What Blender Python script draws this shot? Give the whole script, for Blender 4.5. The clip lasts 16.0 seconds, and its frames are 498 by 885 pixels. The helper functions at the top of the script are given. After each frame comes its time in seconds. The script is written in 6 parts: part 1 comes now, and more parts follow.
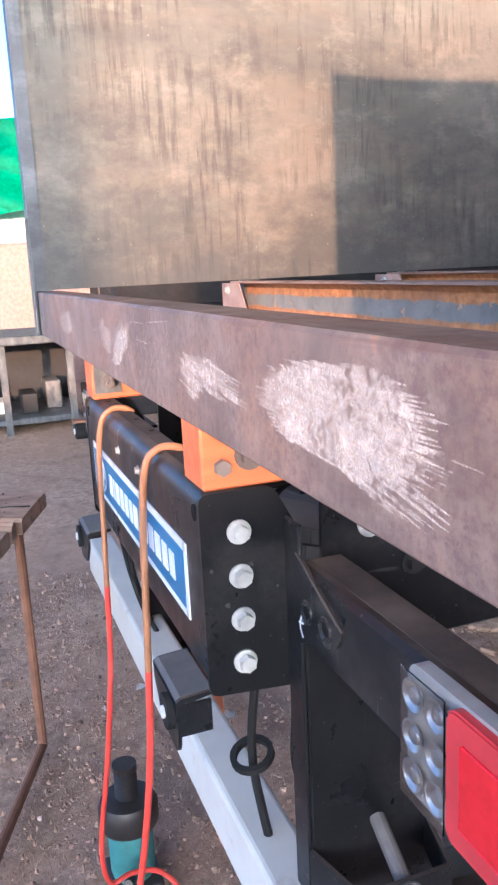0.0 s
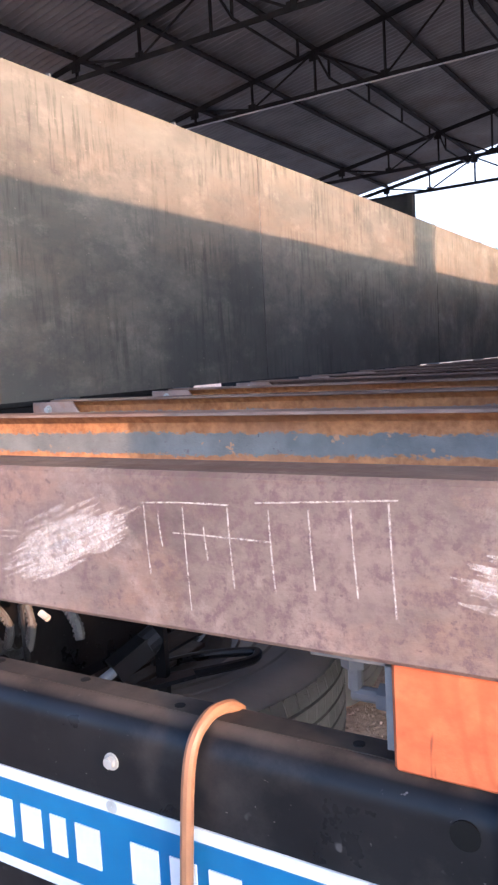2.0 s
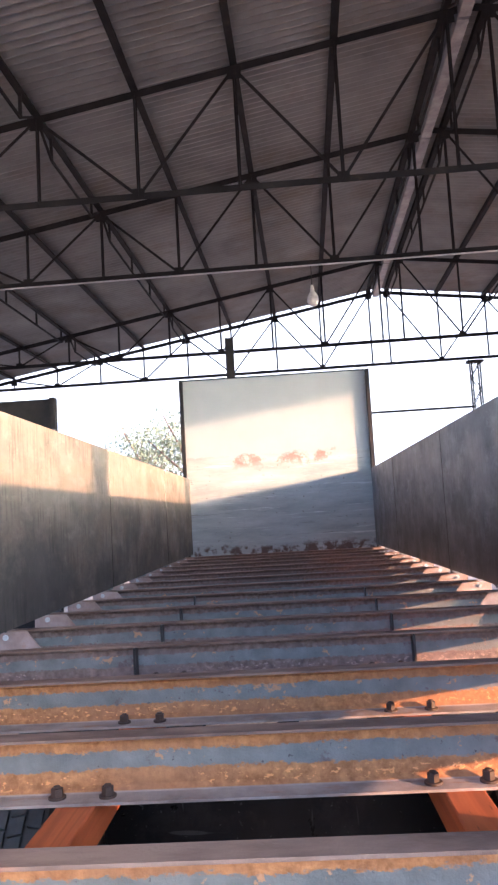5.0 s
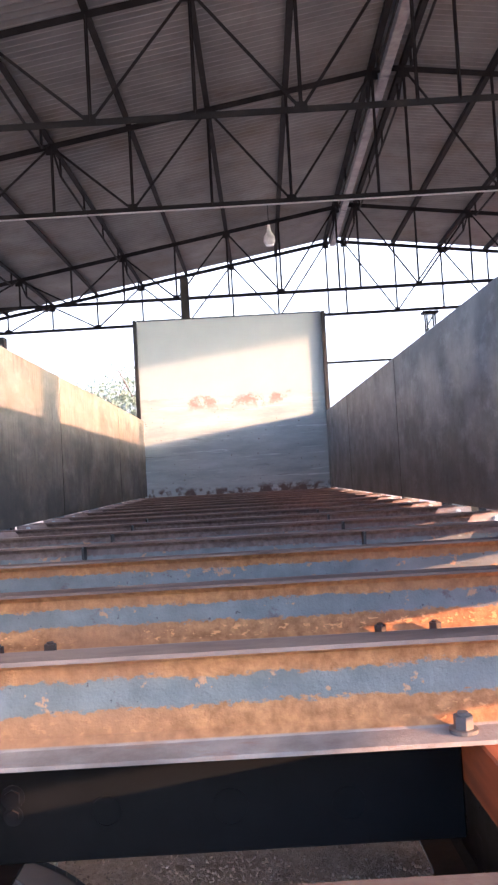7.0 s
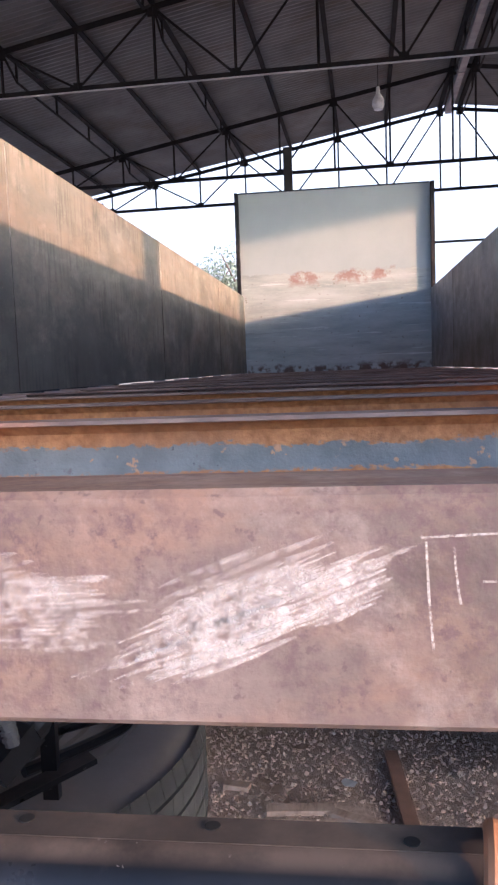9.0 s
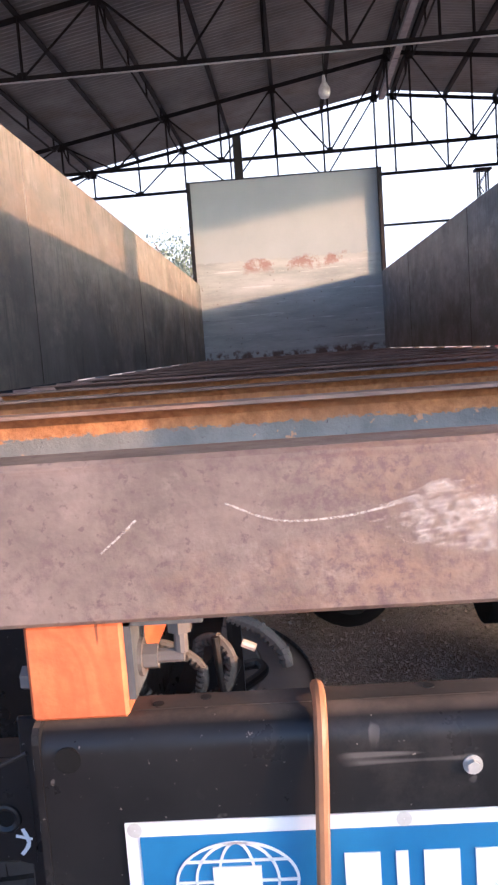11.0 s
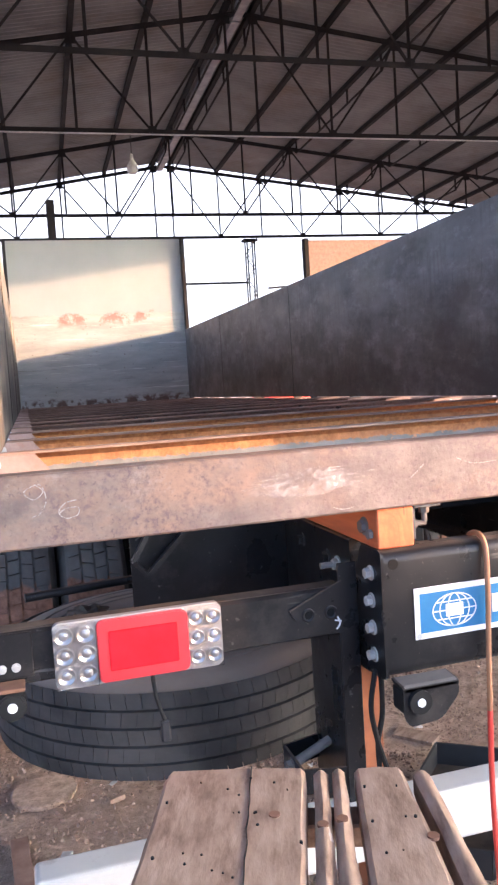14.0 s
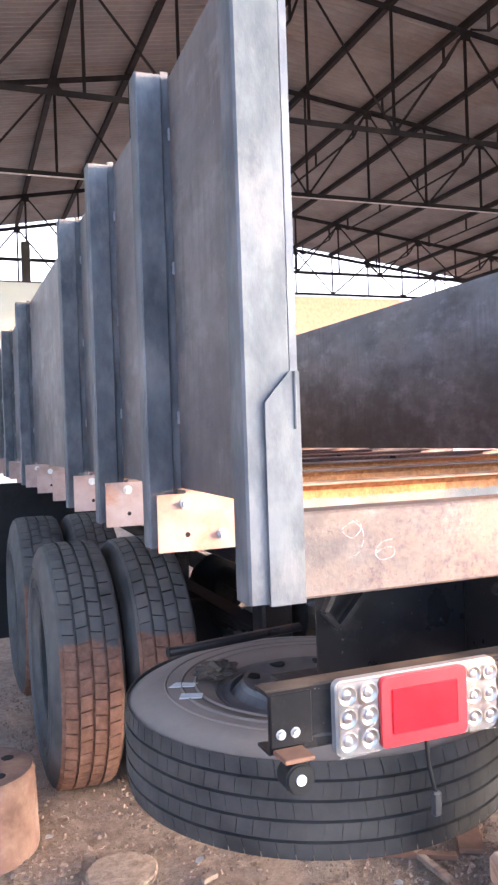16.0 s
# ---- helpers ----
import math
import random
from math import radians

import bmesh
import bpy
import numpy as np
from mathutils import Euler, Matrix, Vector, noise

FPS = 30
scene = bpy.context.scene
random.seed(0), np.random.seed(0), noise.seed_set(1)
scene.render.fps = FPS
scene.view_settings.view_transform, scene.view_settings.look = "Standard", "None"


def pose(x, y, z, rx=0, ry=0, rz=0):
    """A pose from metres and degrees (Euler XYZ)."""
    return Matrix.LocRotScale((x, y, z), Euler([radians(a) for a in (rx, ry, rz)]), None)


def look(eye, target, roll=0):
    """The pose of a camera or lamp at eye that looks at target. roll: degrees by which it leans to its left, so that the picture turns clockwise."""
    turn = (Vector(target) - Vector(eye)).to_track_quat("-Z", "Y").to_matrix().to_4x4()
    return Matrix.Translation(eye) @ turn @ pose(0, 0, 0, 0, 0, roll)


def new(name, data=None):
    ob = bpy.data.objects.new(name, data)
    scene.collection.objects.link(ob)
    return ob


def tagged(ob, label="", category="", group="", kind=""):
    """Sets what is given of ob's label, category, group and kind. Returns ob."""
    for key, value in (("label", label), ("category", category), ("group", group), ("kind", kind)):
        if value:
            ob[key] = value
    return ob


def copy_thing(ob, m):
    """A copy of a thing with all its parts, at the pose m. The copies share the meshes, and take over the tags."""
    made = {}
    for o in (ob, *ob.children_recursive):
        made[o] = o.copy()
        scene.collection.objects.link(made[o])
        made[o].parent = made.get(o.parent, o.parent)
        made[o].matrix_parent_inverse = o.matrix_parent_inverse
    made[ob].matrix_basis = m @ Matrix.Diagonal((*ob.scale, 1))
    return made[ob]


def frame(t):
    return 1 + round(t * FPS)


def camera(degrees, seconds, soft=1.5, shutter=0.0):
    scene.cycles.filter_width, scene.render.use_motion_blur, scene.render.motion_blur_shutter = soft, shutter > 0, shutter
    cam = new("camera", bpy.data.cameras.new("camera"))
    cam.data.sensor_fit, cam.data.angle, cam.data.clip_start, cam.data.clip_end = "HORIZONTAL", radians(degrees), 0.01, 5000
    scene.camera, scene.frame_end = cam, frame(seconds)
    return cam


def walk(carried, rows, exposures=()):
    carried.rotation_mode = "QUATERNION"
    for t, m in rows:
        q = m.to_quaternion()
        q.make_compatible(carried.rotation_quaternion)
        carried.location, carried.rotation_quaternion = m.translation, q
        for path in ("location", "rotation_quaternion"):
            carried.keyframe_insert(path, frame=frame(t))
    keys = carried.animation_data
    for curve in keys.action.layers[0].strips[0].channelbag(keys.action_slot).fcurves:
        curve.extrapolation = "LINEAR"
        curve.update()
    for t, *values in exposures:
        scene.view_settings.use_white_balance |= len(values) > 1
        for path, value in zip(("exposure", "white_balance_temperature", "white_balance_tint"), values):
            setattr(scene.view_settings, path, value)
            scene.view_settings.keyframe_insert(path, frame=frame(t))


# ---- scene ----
cam = camera(35.5, 16.0, 2.4)
PATH = [
    (0, (1.3414, -0.2371, 1.419), (-0.2634, 0.3439, 1.0322), -2.8),
    (0.5, (1.1707, -0.3867, 1.4085), (-0.2791, 0.525, 1.048), -2.0),
    (1, (0.9966, -0.5031, 1.4225), (-0.2616, 0.6703, 1.1014), -2.0),
    (1.5, (0.756, -0.4891, 1.4549), (-0.3351, 0.8558, 1.1985), -4.3),
    (2, (0.6055, -0.4883, 1.4566), (-0.3019, 0.9975, 1.2755), -3.1),
    (2.5, (0.4366, -0.5241, 1.4855), (-0.1059, 1.1366, 1.3822), -3.0),
    (3, (0.3176, -0.4559, 1.5222), (0.0088, 1.267, 1.496), -2.4),
    (3.5, (0.2459, -0.3841, 1.594), (0.0429, 1.351, 1.7034), -2.7),
    (4, (0.1995, -0.3666, 1.7235), (0.0578, 1.3694, 1.8924), -3.8),
    (6.5, (0.0963, -0.4926, 1.8224), (0.0875, 1.2504, 1.9843), -2.4),
    (7, (0.1374, -0.3474, 1.587), (0.1496, 1.4009, 1.6579), -3.2),
    (7.5, (0.14, -0.3876, 1.5135), (0.0892, 1.3615, 1.517), -3.2),
    (8, (0.1566, -0.3885, 1.4881), (0.0184, 1.3554, 1.4487), -3.4),
    (8.5, (0.1531, -0.3859, 1.461), (-0.063, 1.3458, 1.335), -2.9),
    (9, (0.1663, -0.3999, 1.4365), (-0.0578, 1.3274, 1.2702), -2.1),
    (11.5, (-0.259, -0.6764, 1.4592), (-0.2231, 1.0614, 1.251), -5.7),
    (12, (-0.3544, -0.798, 1.4732), (-0.1094, 0.9205, 1.2501), -4.6),
    (12.5, (-0.4786, -0.9844, 1.4768), (-0.1663, 0.7184, 1.2204), -3.9),
    (13, (-0.686, -1.1524, 1.4908), (-0.2686, 0.5311, 1.258), -3.3),
    (13.5, (-0.8444, -1.2714, 1.5091), (-0.4436, 0.4287, 1.3936), -3.7),
    (14, (-1.0272, -1.4026, 1.5065), (-0.553, 0.2765, 1.3761), -3.6),
    (14.5, (-1.2005, -1.3746, 1.496), (-0.6116, 0.2669, 1.3481), -3.3),
    (15, (-1.3816, -1.3195, 1.5231), (-0.742, 0.3062, 1.4286), -3.9),
    (15.5, (-1.561, -1.2442, 1.5091), (-0.847, 0.3526, 1.4636), -3.3),
    (16, (-1.6118, -1.0614, 1.4925), (-0.9695, 0.5661, 1.4768), -1.9),
]
walk(cam, [(t, look(*row)) for t, *row in PATH],
     [(0, 2.78, 4700, 13), (1, 2.8, 4700, 13), (2, 2.85, 4800, 13), (3, 2.95, 4900, 14), (3.5, 3.2, 5150, 14.5), (4, 3.35, 5200, 14), (7, 3.55, 5100, 13.5), (7.5, 3.05, 5100, 14.5), (8, 2.85, 5000, 14), (8.5, 2.8, 4850, 13), (9, 2.78, 4850, 13), (11.5, 2.8, 5150, 14.5),
      (12.5, 2.95, 5300, 15), (13, 3.08, 5300, 15), (14.5, 3.42, 5450, 15), (15.5, 3.82, 5500, 14.5), (16, 4.02, 5500, 14.5)])

# ---- light and air ----
world = bpy.data.worlds.new("world")
scene.world = world
world.use_nodes = True
wn, wl = world.node_tree.nodes, world.node_tree.links
sky = wn.new("ShaderNodeTexSky")
sky.sky_type = "NISHITA"
sky.sun_disc = False
SUN_FROM = Vector((2.31, -1.01, 0.32)).normalized()
sky.sun_elevation = math.asin(SUN_FROM.z)
sky.sun_rotation = math.atan2(SUN_FROM.x, SUN_FROM.y)
sky.air_density, sky.dust_density, sky.ozone_density = 0.5, 3.0, 0.6
wn["Background"].inputs["Strength"].default_value = 0.15
wl.new(sky.outputs["Color"], wn["Background"].inputs["Color"])
sun = new("sun", bpy.data.lights.new("sun", "SUN"))
sun.data.energy, sun.data.angle, sun.data.color = 1.4, radians(0.6), (1.0, 0.47, 0.19)
sun.matrix_world = look(SUN_FROM * 30, (0, 0, 0))


# ---- materials ----
def material(name, stops, scale=6.0, detail=8.0, rough=(0.5, 0.8), metal=0.0, bump=0.15, stretch=(1, 1, 1), stain=None,
             stain_scale=1.2, stain_at=(0.5, 0.65), bump_scale=None, spec=0.5, coat=0.0):
    """Noise through a colour ramp, a second larger noise that lays a stain colour over it, fine relief and uneven gloss."""
    m = bpy.data.materials.new(name)
    m.use_nodes = True
    n, link = m.node_tree.nodes, m.node_tree.links
    b = n["Principled BSDF"]
    co, info, add, mp = n.new("ShaderNodeTexCoord"), n.new("ShaderNodeObjectInfo"), n.new("ShaderNodeVectorMath"), n.new("ShaderNodeMapping")
    add.operation = "MULTIPLY_ADD"
    link.new(info.outputs["Random"], add.inputs[0])
    add.inputs[1].default_value = (17, 23, 31)
    link.new(co.outputs["Object"], add.inputs[2])
    link.new(add.outputs[0], mp.inputs["Vector"])
    mp.inputs["Scale"].default_value = stretch
    t = n.new("ShaderNodeTexNoise")
    t.inputs["Scale"].default_value, t.inputs["Detail"].default_value, t.inputs["Roughness"].default_value = scale, detail, 0.62
    link.new(mp.outputs[0], t.inputs["Vector"])
    r = n.new("ShaderNodeValToRGB")
    while len(r.color_ramp.elements) < len(stops):
        r.color_ramp.elements.new(0.5)
    for e, (p, c) in zip(r.color_ramp.elements, stops):
        e.position, e.color = p, (*c, 1)
    link.new(t.outputs["Fac"], r.inputs[0])
    colour = r.outputs["Color"]
    if stain:
        s = n.new("ShaderNodeTexNoise")
        s.inputs["Scale"].default_value, s.inputs["Detail"].default_value, s.inputs["Roughness"].default_value = stain_scale, 9, 0.68
        link.new(mp.outputs[0], s.inputs["Vector"])
        k = n.new("ShaderNodeMapRange")
        k.inputs["From Min"].default_value, k.inputs["From Max"].default_value = stain_at
        link.new(s.outputs["Fac"], k.inputs["Value"])
        x = n.new("ShaderNodeMix")
        x.data_type = "RGBA"
        link.new(k.outputs[0], x.inputs["Factor"])
        link.new(colour, x.inputs["A"])
        x.inputs["B"].default_value = (*stain, 1)
        colour = x.outputs["Result"]
    link.new(colour, b.inputs["Base Color"])
    g = n.new("ShaderNodeMapRange")
    g.inputs["To Min"].default_value, g.inputs["To Max"].default_value = rough
    link.new(t.outputs["Fac"], g.inputs["Value"])
    link.new(g.outputs[0], b.inputs["Roughness"])
    b.inputs["Metallic"].default_value, b.inputs["Specular IOR Level"].default_value = metal, spec
    b.inputs["Coat Weight"].default_value = coat
    if bump:
        f = n.new("ShaderNodeTexNoise")
        f.inputs["Scale"].default_value, f.inputs["Detail"].default_value = bump_scale or scale * 5, 6
        link.new(mp.outputs[0], f.inputs["Vector"])
        u = n.new("ShaderNodeBump")
        u.inputs["Strength"].default_value, u.inputs["Distance"].default_value = bump, 0.01
        link.new(f.outputs["Fac"], u.inputs["Height"])
        link.new(u.outputs[0], b.inputs["Normal"])
    m["bsdf"] = b.name
    return m


M_PILLAR = material("grey_mill_steel", [(0.34, (0.062, 0.071, 0.079)), (0.5, (0.105, 0.116, 0.124)), (0.66, (0.165, 0.176, 0.183))], 14.0, rough=(0.5, 0.72), metal=0.25, bump=0.08, stretch=(1, 1, 0.5),
                    stain=(0.25, 0.238, 0.228), stain_scale=5, stain_at=(0.52, 0.70))
M_DUSTY = material("dusty_black_paint", [(0.3, (0.02, 0.017, 0.015)), (0.5, (0.055, 0.042, 0.033)), (0.7, (0.12, 0.09, 0.068))], 9, rough=(0.7, 0.95), bump=0.08)
M_RIM = material("rim_steel", [(0.3, (0.08, 0.077, 0.075)), (0.6, (0.16, 0.145, 0.135)), (0.75, (0.24, 0.20, 0.165))], 10, rough=(0.5, 0.8), bump=0.1)
M_RIM_DARK = material("black_rim", [(0.3, (0.012, 0.012, 0.013)), (0.6, (0.026, 0.025, 0.024)), (0.75, (0.06, 0.052, 0.046))], 10, rough=(0.6, 0.85), bump=0.1, spec=0.25)
M_TRUSS = material("truss_paint", [(0.3, (0.020, 0.020, 0.022)), (0.6, (0.034, 0.034, 0.036)), (0.75, (0.065, 0.055, 0.048))], 4, rough=(0.8, 0.95), bump=0.05, spec=0.12)
M_ROOF = material("roof_sheet", [(0.3, (0.20, 0.198, 0.20)), (0.5, (0.28, 0.278, 0.28)), (0.7, (0.36, 0.355, 0.355))], 1.2, rough=(0.45, 0.65), metal=0.3, bump=0.05, stain=(0.22, 0.19, 0.165), stain_scale=0.8, stain_at=(0.5, 0.72))
M_RIDGE = material("pale_ridge_steel", [(0.3, (0.20, 0.20, 0.21)), (0.5, (0.32, 0.32, 0.33)), (0.7, (0.45, 0.45, 0.46))], 5, rough=(0.5, 0.7), metal=0.2, bump=0.05)
M_PLANK = material("worn_plank", [(0.34, (0.20, 0.125, 0.083)), (0.5, (0.34, 0.232, 0.162)), (0.66, (0.42, 0.30, 0.22))], 30, rough=(0.85, 0.98), bump=0.17, stretch=(1, 0.3, 1),
                   stain=(0.52, 0.43, 0.36), stain_scale=12, stain_at=(0.66, 0.68), bump_scale=110)
M_WHITE = material("white_bar_paint", [(0.3, (0.53, 0.525, 0.49)), (0.6, (0.63, 0.625, 0.585))], 5, rough=(0.4, 0.6), bump=0.03, stain=(0.33, 0.28, 0.245), stain_scale=9, stain_at=(0.60, 0.74))
M_BLUE = material("sign_blue", [(0.35, (0.018, 0.13, 0.30)), (0.65, (0.028, 0.17, 0.36))], 12, rough=(0.35, 0.5), bump=0.02)
M_SIGNWHITE = material("sign_white", [(0.35, (0.66, 0.67, 0.68)), (0.65, (0.78, 0.79, 0.8))], 12, rough=(0.35, 0.5), bump=0.02)
M_BOLT = material("zinc_bolt", [(0.35, (0.42, 0.42, 0.40)), (0.65, (0.58, 0.58, 0.56))], 40, rough=(0.4, 0.6), metal=0.4, bump=0.05)


# ---- mesh helpers ----
def box(bm, x0, x1, y0, y1, z0, z1, bevel=0.0, seg=1):
    made = bmesh.ops.create_cube(bm, size=1, matrix=Matrix.Translation(((x0 + x1) / 2, (y0 + y1) / 2, (z0 + z1) / 2)) @ Matrix.Diagonal((x1 - x0, y1 - y0, z1 - z0, 1)))
    if bevel:
        edges = list({e for v in made["verts"] for e in v.link_edges})
        bmesh.ops.bevel(bm, geom=edges, offset=bevel, segments=seg, affect="EDGES", profile=0.5)
    return bm


def rod(bm, a, b, r, seg=12, r2=None):
    a, b = Vector(a), Vector(b)
    turn = (b - a).to_track_quat("Z", "Y").to_matrix().to_4x4()
    bmesh.ops.create_cone(bm, cap_ends=True, segments=seg, radius1=r, radius2=r if r2 is None else r2, depth=(b - a).length, matrix=Matrix.Translation((a + b) / 2) @ turn)
    return bm


def bar(bm, a, b, w, h, up=(0, 0, 1)):
    """A square bar of width w and height h from a to b."""
    a, b = Vector(a), Vector(b)
    d = (b - a).normalized()
    s = d.cross(Vector(up)).normalized() if abs(d.dot(Vector(up))) < 0.99 else Vector((1, 0, 0))
    u = s.cross(d)
    v = [bm.verts.new(p + s * i * w / 2 + u * j * h / 2) for p in (a, b) for i, j in ((-1, -1), (1, -1), (1, 1), (-1, 1))]
    for q in ((0, 1, 2, 3), (7, 6, 5, 4), (0, 4, 5, 1), (1, 5, 6, 2), (2, 6, 7, 3), (3, 7, 4, 0)):
        bm.faces.new([v[i] for i in q])
    return bm


def prism(bm, outline, axis, a, b):
    """A closed outline of two coordinates drawn along an axis from a to b."""
    def spot(p, q):
        return {"x": (q, p[0], p[1]), "y": (p[0], q, p[1]), "z": (p[0], p[1], q)}[axis]
    lo, hi = [bm.verts.new(spot(p, a)) for p in outline], [bm.verts.new(spot(p, b)) for p in outline]
    bm.faces.new(lo)
    bm.faces.new(hi[::-1])
    for i in range(len(outline)):
        j = (i + 1) % len(outline)
        bm.faces.new((lo[j], lo[i], hi[i], hi[j]))
    bmesh.ops.recalc_face_normals(bm, faces=bm.faces)
    return bm


def channel_outline(depth, flange, web=0.006, lip=0.008, side=1):
    """A rolled channel: first coordinate across the flanges (web at 0, flanges towards side), second up."""
    s, h, f = side, depth, flange
    return [(0, 0.004), (s * 0.004, 0), (s * f, 0), (s * f, lip * 0.7), (s * (web + 0.012), lip + 0.002), (s * web, lip + 0.014), (s * web, h - lip - 0.014), (s * (web + 0.012), h - lip - 0.002),
            (s * f, h - lip * 0.7), (s * f, h), (s * 0.004, h), (0, h - 0.004)]


def smooth_tube(bm, pts, r, seg=8, caps=True):
    """A tube along a smooth line through the points."""
    P = [Vector(p) for p in pts]
    line = []
    for i in range(len(P) - 1):
        p0, p1, p2, p3 = P[max(i - 1, 0)], P[i], P[i + 1], P[min(i + 2, len(P) - 1)]
        for k in range(6):
            t = k / 6
            line.append(0.5 * ((2 * p1) + (p2 - p0) * t + (2 * p0 - 5 * p1 + 4 * p2 - p3) * t * t + (3 * p1 - p0 - 3 * p2 + p3) * t ** 3))
    line.append(P[-1])
    rings, n0 = [], None
    for i, p in enumerate(line):
        d = (line[min(i + 1, len(line) - 1)] - line[max(i - 1, 0)]).normalized()
        n0 = d.orthogonal().normalized() if n0 is None else (n0 - d * n0.dot(d)).normalized()
        m = d.cross(n0)
        rings.append([bm.verts.new(p + r * (math.cos(a) * n0 + math.sin(a) * m)) for a in (2 * math.pi * k / seg for k in range(seg))])
    for a, b in zip(rings, rings[1:]):
        for k in range(seg):
            bm.faces.new((a[k], a[(k + 1) % seg], b[(k + 1) % seg], b[k]))
    if caps:
        bm.faces.new(rings[0][::-1])
        bm.faces.new(rings[-1])
    return bm


def lathe(bm, outline, seg=48, m=Matrix()):
    """An outline of (radius, height), closed, turned about z."""
    rings = [[bm.verts.new(m @ Vector((r * math.cos(2 * math.pi * k / seg), r * math.sin(2 * math.pi * k / seg), z))) for r, z in outline] for k in range(seg)]
    n = len(outline)
    for k in range(seg):
        a, b = rings[k], rings[(k + 1) % seg]
        for i in range(n):
            bm.faces.new((a[i], a[(i + 1) % n], b[(i + 1) % n], b[i]))
    bmesh.ops.recalc_face_normals(bm, faces=bm.faces)
    return bm


def mesh_of(name, bm, mats, shade=False):
    me = bpy.data.meshes.new(name)
    bm.to_mesh(me)
    bm.free()
    for m in (mats if isinstance(mats, (list, tuple)) else [mats]):
        me.materials.append(m)
    if shade:
        me.shade_smooth()
        me.set_sharp_from_angle(angle=radians(35))
    return me


def part(name, bm, mats, parent=None, label="", shade=False, kind=""):
    ob = new(name, mesh_of(name, bm, mats, shade))
    ob.parent = parent
    return tagged(ob, label, kind=kind)


def thing(name, at, label, category, group="", kind=""):
    ob = new(name)
    ob.empty_display_size = 0.1
    ob.location = at
    return tagged(ob, label, category, group, kind)


def hold(parent, child):
    """Parents a child built in world coordinates to a thing that stands elsewhere."""
    child.parent = parent
    child.matrix_parent_inverse = Matrix.Translation(-parent.location)
    return child


def B():
    return bmesh.new()


def nodes_of(name, rough=0.6, metal=0.0):
    m = bpy.data.materials.new(name)
    m.use_nodes = True
    t = m.node_tree
    b = t.nodes["Principled BSDF"]
    b.inputs["Roughness"].default_value, b.inputs["Metallic"].default_value = rough, metal
    co = t.nodes.new("ShaderNodeTexCoord")
    return m, t, b, co.outputs["Object"]


def n_noise(t, co, scale, detail=6, stretch=None, rough=0.6):
    if stretch:
        mp = t.nodes.new("ShaderNodeMapping")
        mp.inputs["Scale"].default_value = stretch
        t.links.new(co, mp.inputs["Vector"])
        co = mp.outputs[0]
    n = t.nodes.new("ShaderNodeTexNoise")
    n.inputs["Scale"].default_value, n.inputs["Detail"].default_value, n.inputs["Roughness"].default_value = scale, detail, rough
    t.links.new(co, n.inputs["Vector"])
    return n.outputs["Fac"]


def n_map(t, value, a, b, lo=0.0, hi=1.0):
    n = t.nodes.new("ShaderNodeMapRange")
    for key, v in (("From Min", a), ("From Max", b), ("To Min", lo), ("To Max", hi)):
        n.inputs[key].default_value = v
    t.links.new(value, n.inputs["Value"])
    return n.outputs[0]


def n_math(t, op, a, b):
    n = t.nodes.new("ShaderNodeMath")
    n.operation = op
    for i, v in enumerate((a, b)):
        if isinstance(v, (int, float)):
            n.inputs[i].default_value = v
        else:
            t.links.new(v, n.inputs[i])
    return n.outputs[0]


def n_mix(t, fac, a, b):
    n = t.nodes.new("ShaderNodeMix")
    n.data_type = "RGBA"
    t.links.new(fac, n.inputs["Factor"])
    for key, v in (("A", a), ("B", b)):
        if isinstance(v, tuple):
            n.inputs[key].default_value = (*v, 1)
        else:
            t.links.new(v, n.inputs[key])
    return n.outputs["Result"]


def n_axis(t, co, axis):
    n = t.nodes.new("ShaderNodeSeparateXYZ")
    t.links.new(co, n.inputs[0])
    return n.outputs[axis]


def n_bump(t, b, height, strength, distance=0.004):
    n = t.nodes.new("ShaderNodeBump")
    n.inputs["Strength"].default_value, n.inputs["Distance"].default_value = strength, distance
    t.links.new(height, n.inputs["Height"])
    t.links.new(n.outputs[0], b.inputs["Normal"])


